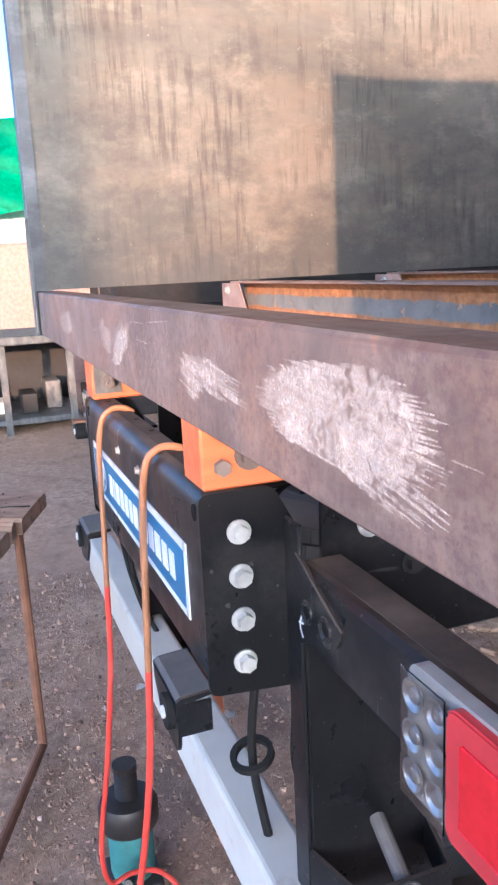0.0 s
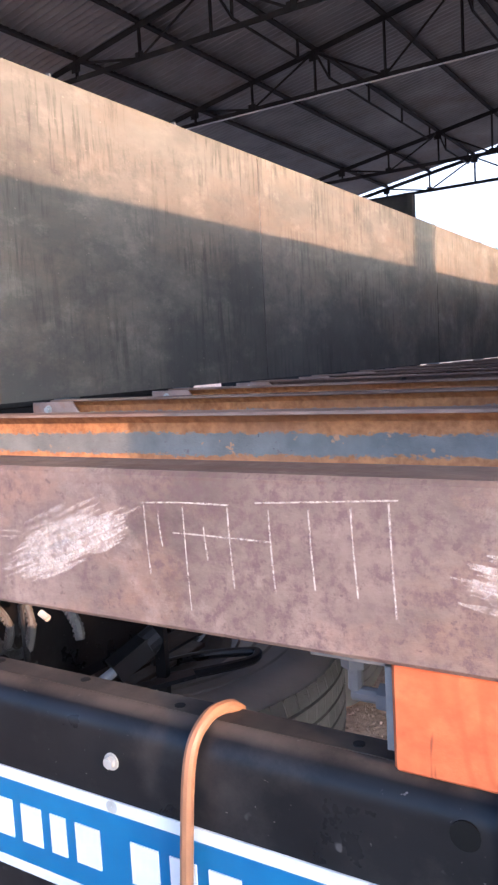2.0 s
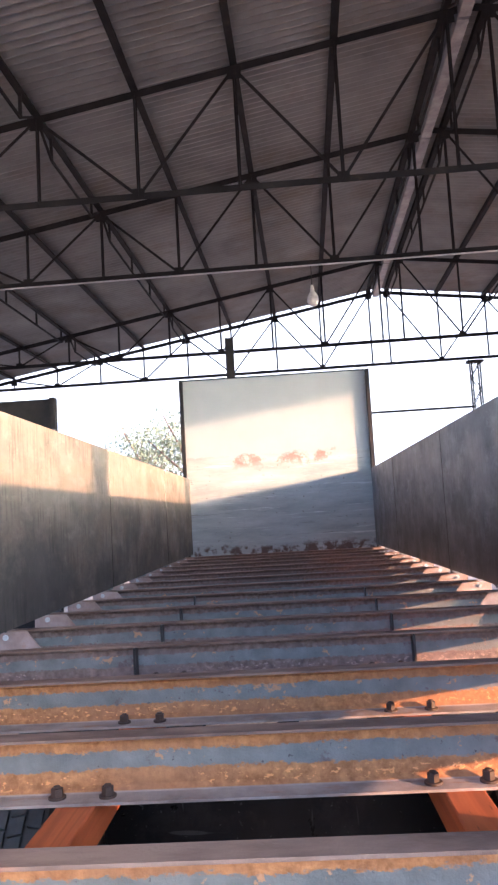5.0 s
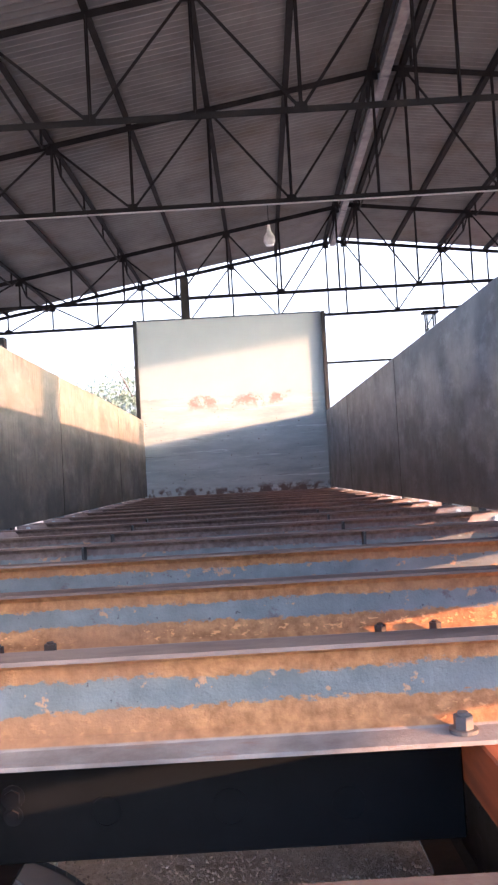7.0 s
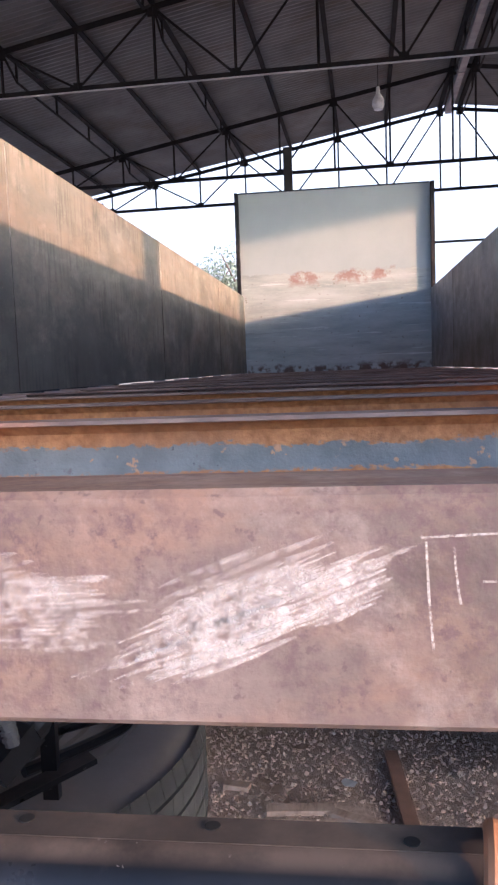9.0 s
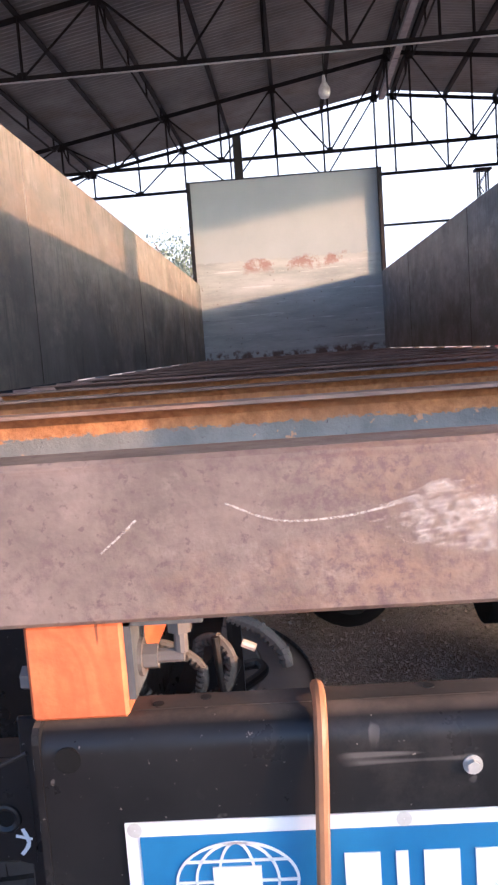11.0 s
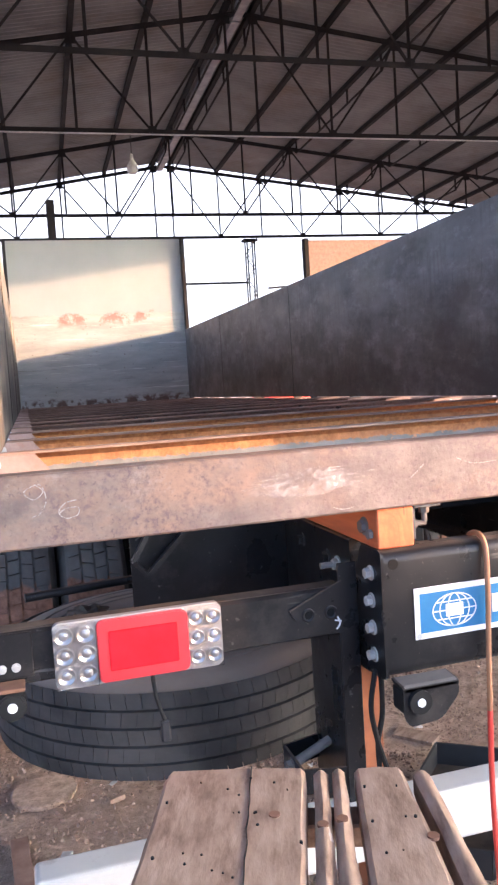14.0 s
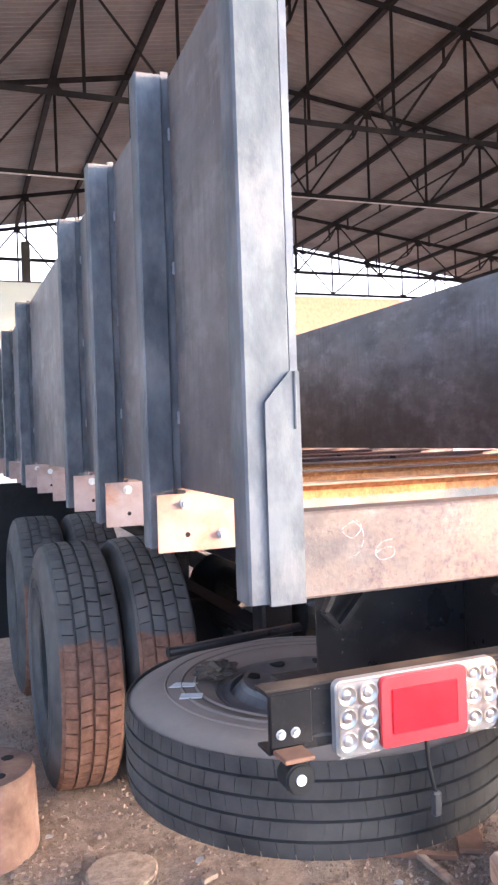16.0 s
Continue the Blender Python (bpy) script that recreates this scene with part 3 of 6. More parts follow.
def shed(name, bm, mat, label, shade=False):
    ob = part(name, bm, mat, None, label, shade, "structure")
    ob.matrix_basis = SHED.copy()
    return ob


def roof():
    """Two slopes of corrugated sheet; the waves run along the slope."""
    for name, u0, u1 in (("roof_left", EAVE_L, 0.0), ("roof_right", 0.0, EAVE_R)):
        bm, pitch = B(), 0.105
        rows = int((ROOF_V1 - SHEET_V0) / pitch * 6)
        a, b = [], []
        for i in range(rows + 1):
            v, dz = SHEET_V0 + i * pitch / 6, 0.022 * max(-1, min(1, 1.7 * math.sin(i * math.pi / 3)))
            a.append(bm.verts.new((u0, v, roof_z(u0) + 0.135 + dz)))
            b.append(bm.verts.new((u1, v, roof_z(u1) + 0.135 + dz)))
        for i in range(rows):
            bm.faces.new((a[i], b[i], b[i + 1], a[i + 1]))
        shed(name, bm, M_ROOF, "corrugated steel roof sheet of an open shed", True)


roof()


def truss(v):
    """An open gable truss of steel angles: two top chords, a bottom chord, uprights at every node and diagonals that meet in fans."""
    t = thing("roof_truss", (0, 0, 0), "dark painted steel angle roof truss of the shed", "truss", "roof trusses")
    t.matrix_basis = SHED @ pose(0, v, 0)

    def member(name, a, b, w):
        bm = B()
        bar(bm, (a[0], 0, a[1]), (b[0], 0, b[1]), 0.006, w)
        bar(bm, (a[0], w * 0.5, a[1] + w * 0.45), (b[0], w * 0.5, b[1] + w * 0.45), w, 0.006)
        part(name, bm, M_TRUSS, t)
    for e in (EAVE_L, EAVE_R):
        member("top_chord", (0, RIDGE_Z), (e, roof_z(e)), 0.075)
    member("bottom_chord", (EAVE_L, CHORD_Z), (EAVE_R, CHORD_Z), 0.065)
    for u in LOW + HIGH:
        member("upright", (u, roof_z(u)), (u, CHORD_Z), 0.036)
    for h in HIGH:
        for low in (max(x for x in LOW if x < h), min(x for x in LOW if x > h)):
            if h not in (-0.2, 0.2) or low * h > 0:
                member("diagonal", (low, CHORD_Z), (h, roof_z(h)), 0.03)
    for u in HIGH:
        part("gusset", box(B(), u - 0.07, u + 0.07, -0.008, -0.003, roof_z(u) - 0.11, roof_z(u) + 0.02), M_TRUSS, t)
    for u in LOW:
        part("gusset", box(B(), u - 0.06, u + 0.06, -0.008, -0.003, CHORD_Z - 0.02, CHORD_Z + 0.075), M_TRUSS, t)
    return t


TRUSS_V = [0.0, 7.35, 5.0, -2.44, -7.5, -9.9, -15.0]
first_truss = truss(TRUSS_V[0])
for v in TRUSS_V[1:]:
    copy_thing(first_truss, SHED @ pose(0, v, 0))

# channel purlins over every node
for u in LOW + HIGH + [EAVE_L + 0.05, EAVE_R - 0.05]:
    z = roof_z(u) + 0.04
    bm = B()
    bar(bm, (u, ROOF_V0, z), (u, ROOF_V1, z), 0.07, 0.006)
    bar(bm, (u - 0.032, ROOF_V0, z + 0.04), (u - 0.032, ROOF_V1, z + 0.04), 0.006, 0.075)
    bar(bm, (u + 0.032, ROOF_V0, z + 0.012), (u + 0.032, ROOF_V1, z + 0.012), 0.006, 0.02)
    shed("purlin", bm, M_TRUSS, "dark steel channel purlin under the roof sheets")


def lattice_tie(u, drop):
    """A light lower rail hung under a purlin by short posts, rising to the purlin beside each truss."""
    bm = B()
    top = roof_z(u) + 0.03
    for a, b in zip(sorted(TRUSS_V), sorted(TRUSS_V)[1:]):
        n = max(2, round((b - a) / 1.25))
        ends = [(a + 0.12, top - 0.06), (a + 0.45, top - drop), (b - 0.45, top - drop), (b - 0.12, top - 0.06)]
        for p, q in zip(ends, ends[1:]):
            bar(bm, (u, p[0], p[1]), (u, q[0], q[1]), 0.024, 0.024)
        for k in range(n):
            v = a + 0.45 + (b - a - 0.9) * k / (n - 1)
            bar(bm, (u, v, top - drop), (u, v, top), 0.028, 0.028, (0, 1, 0))
    shed("lattice_tie", bm, M_TRUSS, "thin steel lattice tie hung under a purlin")


for u in (-6.3, -4.3, -0.2, 0.2, 2.32, 4.35, 6.38, 8.4):
    lattice_tie(u, 0.24)
# pale box beam under the ridge, in lengths with a gap at each truss
for a, b in zip(sorted(TRUSS_V)[:-1], sorted(TRUSS_V)[1:]):
    shed("ridge_beam", box(B(), -0.10, 0.02, a + 0.02, b - 0.02, RIDGE_Z - 0.11, RIDGE_Z + 0.01, 0.004), M_RIDGE, "pale grey steel box beam under the ridge")
shed("conduit_pipe", rod(B(), (EAVE_L + 0.2, -0.03, CHORD_Z - 0.045), (EAVE_R - 0.2, -0.03, CHORD_Z - 0.045), 0.011, 8), M_SIGNWHITE, "pale wiring pipe along a roof truss")
for y in (17.5, 14.8, 9.7, 7.0, 2.3, -2.1, -6.8):
    for e in (-8.5, 14.4):
        part("column", box(B(), e - 0.15, e + 0.15, y - 0.15, y + 0.15, -0.05, 4.98 if e > 0 else 4.72, 0.005), M_TRUSS, None, "steel column of the shed", kind="structure")
# unseen wall added to keep the low sun off the ground and wheels
part("boundary_wall", box(B(), 14.05, 14.27, -16, 14, -0.05, 3.05, 0.01), M_PRIMED, None, "unseen plain wall added to block the low sun", kind="structure")
part("gable_rail", bar(B(), (1.9, 16.6, 3.92), (4.3, 16.6, 3.92), 0.045, 0.045), M_TRUSS, None, "thin steel rail across the open gable", kind="structure")


def lattice_column(x, y, top):
    t = thing("lattice_column", (x, y, 0), "slender steel lattice column under the open gable", "column")
    for dx in (-0.09, 0.09):
        for dy in (-0.09, 0.09):
            part("chord", bar(B(), (dx, dy, 0), (dx, dy, top), 0.03, 0.03), M_TRUSS, t)
    n = 16
    for k in range(n):
        s = 1 if k % 2 else -1
        for dy in (-0.09, 0.09):
            part("lacing", bar(B(), (-0.09 * s, dy, top * k / n), (0.09 * s, dy, top * (k + 1) / n), 0.016, 0.016), M_TRUSS, t)
    part("cap", box(B(), -0.17, 0.17, -0.12, 0.12, top, top + 0.05), M_TRUSS, t)
    return t


lattice_column(4.38, 16.6, 4.88)


def hanging_lamp(u, z):
    t = thing("hanging_lamp", SHED @ Vector((u, -0.03, z)), "white glass bulb lamp hanging from a roof truss, unlit", "lamp")
    part("cord", rod(B(), (0, 0, 0.14), (0, 0, CHORD_Z - 0.05 - z), 0.006, 6), M_DARK, t)
    part("holder", rod(B(), (0, 0, 0.05), (0, 0, 0.15), 0.03, 12, 0.018), M_SIGNWHITE, t)
    part("bulb", lathe(B(), [(0.001, -0.12), (0.05, -0.11), (0.075, -0.06), (0.07, 0.0), (0.035, 0.06), (0.001, 0.06)], 20), M_BULB, t, shade=True)
    return t


hanging_lamp(-1.61, 4.53)
hanging_lamp(5.25, 4.51)

# ---- cargo body ----
WL, WR, WT, BZ0, BZ1, BACK = -1.12, 1.19, 2.323, 1.242, 1.3735, 9.371
body = thing("cargo_body", (0, 0, BZ0), "half-built steel cargo body of rusty channels and sheet sides", "truck body")


def bpart(name, bm, mats, label="", shade=False, parent=None, kind=""):
    ob = part(name, bm, mats, None, label, shade, kind)
    ob.parent = parent or body
    if not parent:
        ob.matrix_parent_inverse = Matrix.Translation(-body.location)
    return ob


BEAM_H = BZ1 - BZ0
rear_beam = bpart("rear_beam", prism(B(), [(a, BZ0 + b) for a, b in channel_outline(BEAM_H, 0.065)], "x", -1.112, 1.182), M_BEAM, "mauve-brown steel channel with chalk marks")
CH_Y = [0.674 + 0.5815 * k for k in range(15)]


def cross_channel(y):
    """A channel with its open side to the rear."""
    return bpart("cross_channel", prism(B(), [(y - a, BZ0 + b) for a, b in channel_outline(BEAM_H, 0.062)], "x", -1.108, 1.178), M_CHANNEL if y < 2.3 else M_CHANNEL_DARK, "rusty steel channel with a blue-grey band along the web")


def hex_bolt(bm, p, axis, r, h, washer=True, stud=0.0):
    """A hexagon head with a washer, and a stub of thread past it."""
    p, axis = Vector(p), Vector(axis).normalized()
    if washer:
        rod(bm, p, p + axis * h * 0.22, r * 1.45, 16)
    rod(bm, p + axis * h * 0.2, p + axis * h, r, 6)
    if stud:
        rod(bm, p + axis * h, p + axis * (h + stud), r * 0.55, 10)
    return bm


channels = [cross_channel(y) for y in CH_Y]
RUNNER = ((-0.373, -0.292), (0.407, 0.487))
for k, y in enumerate(CH_Y):
    if k < 4:
        for x in ((0.393,), (-0.375, -0.27, 0.39, 0.50), (-0.36, -0.26, 0.38, 0.49), (-0.37, -0.27, 0.39, 0.49))[k]:
            bm = hex_bolt(B(), (x, y - 0.034, BZ0 + 0.008), (0, 0, 1), 0.0125, 0.021, True, 0.004)
            bpart("bolt", bm, M_NUT if k < 1 else M_NUT_DARK, "worn grey nut and washer" if k < 1 else "rusty nut and washer", parent=channels[k])
    if k in (3, 4, 5, 6):
        for x in (-0.44, 0.54):
            bpart("stiffener", box(B(), x - 0.004, x + 0.004, y - 0.058, y - 0.007, BZ0 + 0.01, BZ1 - 0.01), M_JACK, "dark welded stiffener plate", parent=channels[k])
for xa, xb in RUNNER:
    runner = bpart("timber_runner", box(B(), xa, xb, 0.011, 9.3, 1.159, 1.2405, 0.003), M_WOOD, "orange sawn timber packing runner")
    s = 1 if xa > 0 else -1
    inner = xa if xa > 0 else xb
    # angle cleat beside the runner, under the rear beam
    cleat = B()
    box(cleat, *sorted((inner, inner - s * 0.006)), 0.016, 0.072, 1.172, 1.2405)
    box(cleat, *sorted((inner, inner - s * 0.065)), 0.016, 0.072, 1.2345, 1.2405)
    cl = bpart("angle_cleat", cleat, M_PILLAR, "bare steel angle cleat")
    bpart("bolt", hex_bolt(B(), (inner - s * 0.006, 0.045, 1.197), (-s, 0, 0), 0.011, 0.016, True, 0.022), M_RIM, parent=cl)
    bpart("bolt", hex_bolt(B(), (inner - s * 0.042, 0.045, 1.2345), (0, 0, -1), 0.011, 0.016, True, 0.018), M_RIM, parent=cl)
    outer = xb if xa > 0 else xa
    for y, z, r in ((0.072, 1.199, 0.0135), (0.035, 1.188, 0.0105)):
        bpart("bolt", hex_bolt(B(), (outer, y, z), (s, 0, 0), r, 0.012, r > 0.012), M_RIM, "brown bolt head and washer", parent=runner)

SEAMS = [0.0, 2.487, 4.93, 7.38, BACK - 0.004]
for x0, mat, tag in ((WL + 0.021, M_WALL_L, "tan stained steel side sheet with dark runs"), (WR, M_WALL_R, "dark blue-grey steel side sheet")):
    for a, b in zip(SEAMS, SEAMS[1:]):
        lap = 0.0045 if x0 > 0 and a < 0.1 else 0.0
        if x0 < 0 and a < 0.1:
            o = [(WL - 0.004, 0.0), (WL, 0.0), (WL + 0.025, 0.66), (WL + 0.025, b - 0.003), (WL + 0.021, b - 0.003), (WL + 0.021, 0.66)]
            sheet = bpart("side_sheet", prism(B(), o, "z", BZ1 + 0.003, WT), [mat, M_SHEET_OUT], tag)
        else:
            sheet = bpart("side_sheet", box(B(), x0 - lap, x0 + 0.004 - lap, a, b - 0.003 + 6 * lap, BZ1 + 0.003, WT), [mat, M_SHEET_OUT], tag)
        for f in sheet.data.polygons:
            f.material_index = 1 if f.normal.x * x0 > 0.5 else 0
        if b < BACK - 0.1:
            weld = B()
            smooth_tube(weld, [(x0 + (0.004 if x0 < 0 else 0), b - 0.0015 + 0.0025 * noise.noise((k * 0.9, b, 0)), BZ1 + 0.01 + (WT - BZ1 - 0.02) * k / 40) for k in range(41)], 0.0028, 6)
            bpart("weld_seam", weld, M_JACK, "uneven weld bead")

front = bpart("front_panel", box(B(), WL - 0.004, WR + 0.004, BACK, BACK + 0.004, BZ0 - 0.08, 3.57), M_BULK, "weathered white painted front panel with rust")
for x0, x1 in ((-1.166, -1.125), (1.195, 1.24)):
    o = [(x0, BACK - 0.075), (x1, BACK - 0.075), (x1, BACK + 0.05), (x0, BACK + 0.05)]
    bpart("edge_post", prism(B(), o, "z", BZ0, 3.575), M_TRUSS, "dark steel edge post", parent=front)
bpart("top_rail", box(B(), -1.125, 1.195, BACK - 0.012, BACK + 0.05, 3.57, 3.585), M_TRUSS, parent=front)


bpart("front_post", box(B(), -0.56, -0.455, BACK + 0.07, BACK + 0.17, BZ0, 4.12, 0.004), M_TRUSS, "dark steel post rising behind the front panel", parent=front)


def pillar(y, s, top, bottom):
    """An upright channel outside the side sheet with its web to the rear, and a narrow strip towards the sheet."""
    rear = y < 0.1
    e = (WL - 0.006 if rear else WL + 0.002) if s < 0 else WR + 0.006
    w = 0.076 if rear else 0.062
    o = [(e, y - 0.002), (e + s * 0.003, y - 0.004), (e + s * (w - 0.004), y - 0.004), (e + s * w, y), (e + s * w, y + 0.05), (e + s * (w - 0.006), y + 0.05), (e + s * (w - 0.006), y + 0.003), (e + s * 0.006, y + 0.003), (e + s * 0.006, y + 0.05), (e, y + 0.05)]
    ob = bpart("pillar", prism(B(), o, "z", bottom, top), M_PILLAR, "bare blue-grey steel channel pillar")
    if s < 0 and not rear:
        bpart("back_strip", box(B(), e + 0.0005, WL + 0.0205, y + 0.004, y + 0.012, bottom + 0.12, top + 0.012), M_PILLAR, "narrow steel strip between the pillar and the sheet", parent=ob)
        for z in [bottom + 0.3 + 0.31 * k + 0.04 * noise.noise((k, y, 2)) for k in range(3)]:
            bead = smooth_tube(B(), [(WL + 0.0195 + 0.0015 * noise.noise((k, z, y)), y + 0.003, z + 0.007 * k) for k in range(5)], 0.0034, 6)
            bpart("weld_bead", bead, M_RIDGE, "short bright weld bead", True, parent=ob)
    return ob


for s in (-1, 1):
    e = WL - 0.006 if s < 0 else WR + 0.006
    for y in (-0.002, 0.668, 1.28, 1.90, 3.70, 4.92, 6.14, 7.36, 8.58):
        pillar(y, s, WT + (0.0 if y > 0 else 0.004), BZ0 + 0.001)
    for k in range(1, 16):
        yc = CH_Y[k - 1] - 0.0625
        o = [(e + s * 0.05, BZ0 - 0.003), (e - s * 0.17, BZ0 - 0.003), (e - s * 0.17, BZ0 + 0.05), (e - s * 0.11, BZ1 - 0.006), (e + s * 0.05, BZ1 - 0.006)]
        plate = bpart("end_plate", prism(B(), o, "y", yc - 0.006, yc - 0.001), M_PRIMED, "pale primed end plate closing the channel")
        bpart("bolt", hex_bolt(B(), (e - s * 0.015, yc - 0.006, BZ1 - 0.028), (0, -1, 0), 0.009, 0.011), M_BOLT, parent=plate)
        bpart("hole", rod(B(), (e - s * 0.018, yc - 0.0068, BZ0 + 0.034), (e - s * 0.018, yc - 0.0055, BZ0 + 0.034), 0.006, 12), M_RUBBER, parent=plate)
        bpart("bolt", hex_bolt(B(), (e - s * 0.10, yc - 0.006, BZ0 + 0.03), (0, -1, 0), 0.009, 0.011), M_BOLT, parent=plate)
    # corner gusset at the rear post
    g = [(e + s * 0.045, BZ0 - 0.002), (e - s * 0.012, BZ0 - 0.002), (e - s * 0.012, 1.586), (e + s * 0.004, 1.586), (e + s * 0.045, 1.54)]
    bpart("corner_plate", prism(B(), g, "y", -0.0125, -0.0065), M_PILLAR, "bare steel corner plate with a clipped top")
    bead = B()
    smooth_tube(bead, [(e - s * (0.004 + 0.002 * noise.noise((k, 3, 1))), -0.0125, 1.50 + 0.0095 * k) for k in range(10)], 0.003, 8)
    bpart("weld_bead", bead, M_PILLAR, "lumpy bright weld bead", True)
    strip = B()
    box(strip, *sorted((e - s * 0.0, e - s * 0.012)), -0.006, 0.03, BZ1 + 0.003, WT + 0.004)
    bpart("edge_strip", strip, M_WALL_R, "narrow dark steel edge strip")


# ---- chalk on the rear beam ----
def ribbon(bm, pts, w, y, taper=False):
    P = [Vector((p[0], y, p[1])) for p in pts]
    line = []
    for i in range(len(P) - 1):
        p0, p1, p2, p3 = P[max(i - 1, 0)], P[i], P[i + 1], P[min(i + 2, len(P) - 1)]
        for k in range(5):
            t = k / 5
            line.append(0.5 * ((2 * p1) + (p2 - p0) * t + (2 * p0 - 5 * p1 + 4 * p2 - p3) * t * t + (3 * p1 - p0 - 3 * p2 + p3) * t ** 3))
    line.append(P[-1])
    prev = None
    for i, p in enumerate(line):
        d = (line[min(i + 1, len(line) - 1)] - line[max(i - 1, 0)]).normalized()
        n = Vector((-d.z, 0, d.x)) * w / 2 * (0.8 + 0.4 * random.random()) * (min(1, 0.25 + 3 * min(i, len(line) - 1 - i) / len(line)) if taper else 1)
        now = (bm.verts.new(p + n), bm.verts.new(p - n))
        if prev:
            bm.faces.new((prev[0], prev[1], now[1], now[0]))
        prev = now
    return bm


def chalk_patch(cx, cz, rx, rz, lean, strokes, rag=0.6, mat=M_CHALK):
    """Back-and-forth strokes of the flat side of a chalk within an uneven oval."""
    bm = B()
    for k in range(strokes):
        v = -1 + 2 * (k + 0.5) / strokes
        half = rx * math.sqrt(max(0.02, 1 - v * v)) * (1.15 - rag + rag * random.random())
        mid = rx * 0.25 * (random.random() - 0.5)
        z = cz + v * rz
        pts = [(cx + mid - half, z - half * lean), (cx + mid, z), (cx + mid + half, z + half * lean)]
        ribbon(bm, pts, 2.6 * rz / strokes * (0.7 + 0.5 * random.random()), -0.0006 - 0.0003 * (k % 2), True)
    return bpart("chalk_patch", bm, mat, "rubbed white chalk patch", parent=rear_beam, kind="stuff")


chalk_patch(0.862, 1.314, 0.135, 0.036, -0.03, 34, 0.3)
chalk_patch(0.90, 1.318, 0.085, 0.036, 0.02, 26, 0.2)
chalk_patch(0.90, 1.292, 0.10, 0.022, -0.16, 16, 0.4)
chalk_patch(0.79, 1.312, 0.06, 0.03, 0.05, 18, 0.3)
chalk_patch(0.585, 1.309, 0.10, 0.018, -0.08, 15)
chalk_patch(0.503, 1.301, 0.05, 0.024, -0.15, 16)
chalk_patch(0.100, 1.303, 0.070, 0.020, 0.42, 22, 0.5)
chalk_patch(0.092, 1.298, 0.045, 0.024, 0.30, 24, 0.4)
chalk_patch(0.158, 1.318, 0.026, 0.015, 0.40, 14, 0.4)
chalk_patch(0.10, 1.306, 0.085, 0.030, 0.40, 20, 0.8, M_CHALK_FAINT)
chalk_patch(0.0, 1.307, 0.060, 0.022, 0.05, 18, 0.8, M_CHALK_FAINT)
chalk_patch(-0.04, 1.318, 0.045, 0.024, 0.15, 14, 0.7, M_CHALK_FAINT)
chalk_patch(-0.52, 1.312, 0.12, 0.026, 0.05, 16, 0.9, M_CHALK_FAINT)
# a handwritten chalk name, drawn as plain thin bars: two head lines and the uprights under them
WORD = [[(0.201, 1.347), (0.245, 1.349), (0.287, 1.349)], [(0.31, 1.352), (0.36, 1.355), (0.422, 1.359)], [(0.232, 1.324), (0.262, 1.324), (0.322, 1.323)]] + \
       [[(x, top), (x + 0.001, (top + low) / 2), (x + 0.003, low)] for x, top, low in ((0.204, 1.345, 1.288), (0.218, 1.342, 1.312), (0.243, 1.346, 1.262), (0.262, 1.331, 1.303), (0.285, 1.347, 1.284), (0.321, 1.347, 1.284), (0.354, 1.350, 1.29), (0.387, 1.352, 1.288), (0.415, 1.357, 1.277))]
word = B()
for stroke in WORD:
    ribbon(word, stroke, 0.0013, -0.0009)
bpart("chalk_word", word, M_CHALK_LINE, "thin white chalk bars of a handwritten word", parent=rear_beam, kind="stuff")
for pts in ([(-1.024, 1.355), (-1.044, 1.343), (-1.028, 1.329), (-1.011, 1.342), (-1.024, 1.355), (-1.012, 1.35), (-1.007, 1.325), (-1.018, 1.304), (-1.034, 1.299)],
            [(-0.955, 1.322), (-0.975, 1.318), (-0.987, 1.303), (-0.976, 1.291), (-0.955, 1.295), (-0.953, 1.308), (-0.972, 1.309), (-0.985, 1.302)],
            [(-0.2, 1.334), (-0.16, 1.318), (-0.11, 1.318), (-0.07, 1.325)], [(-0.30, 1.300), (-0.285, 1.312), (-0.27, 1.325)], [(-0.47, 1.258), (-0.45, 1.252), (-0.425, 1.254)]):
    bpart("chalk_figure", ribbon(B(), pts, 0.0016, -0.0009), M_CHALK_LINE, "thin white chalk stroke", parent=rear_beam)

# ---- chassis ----
CX = 0.057
chassis = thing("truck_chassis", (CX, 0.3, 0.9), "new black truck chassis tail with a bolted cross member", "truck chassis")


def cpart(name, bm, mats, label="", shade=False, parent=None):
    ob = part(name, bm, mats, None, label, shade)
    ob.parent = parent or chassis
    if not parent:
        ob.matrix_parent_inverse = Matrix.Translation(-chassis.location)
    return ob


def pressed_plate(outline, r=0.02):
    """A closed outline in x and z with rounded corners."""
    out, n = [], len(outline)
    for i in range(n):
        p, a, b = Vector(outline[i]), Vector(outline[i - 1]), Vector(outline[(i + 1) % n])
        u, v = (a - p).normalized(), (b - p).normalized()
        d = min(r, (a - p).length * 0.45, (b - p).length * 0.45)
        for k in range(4):
            t = k / 3
            out.append(((p + u * d) * (1 - t) ** 2 + p * 2 * t * (1 - t) + (p + v * d) * t ** 2)[:])
    return out


X0, X1, ZB, ZT = CX - 0.43, CX + 0.43, 0.893, 1.1555
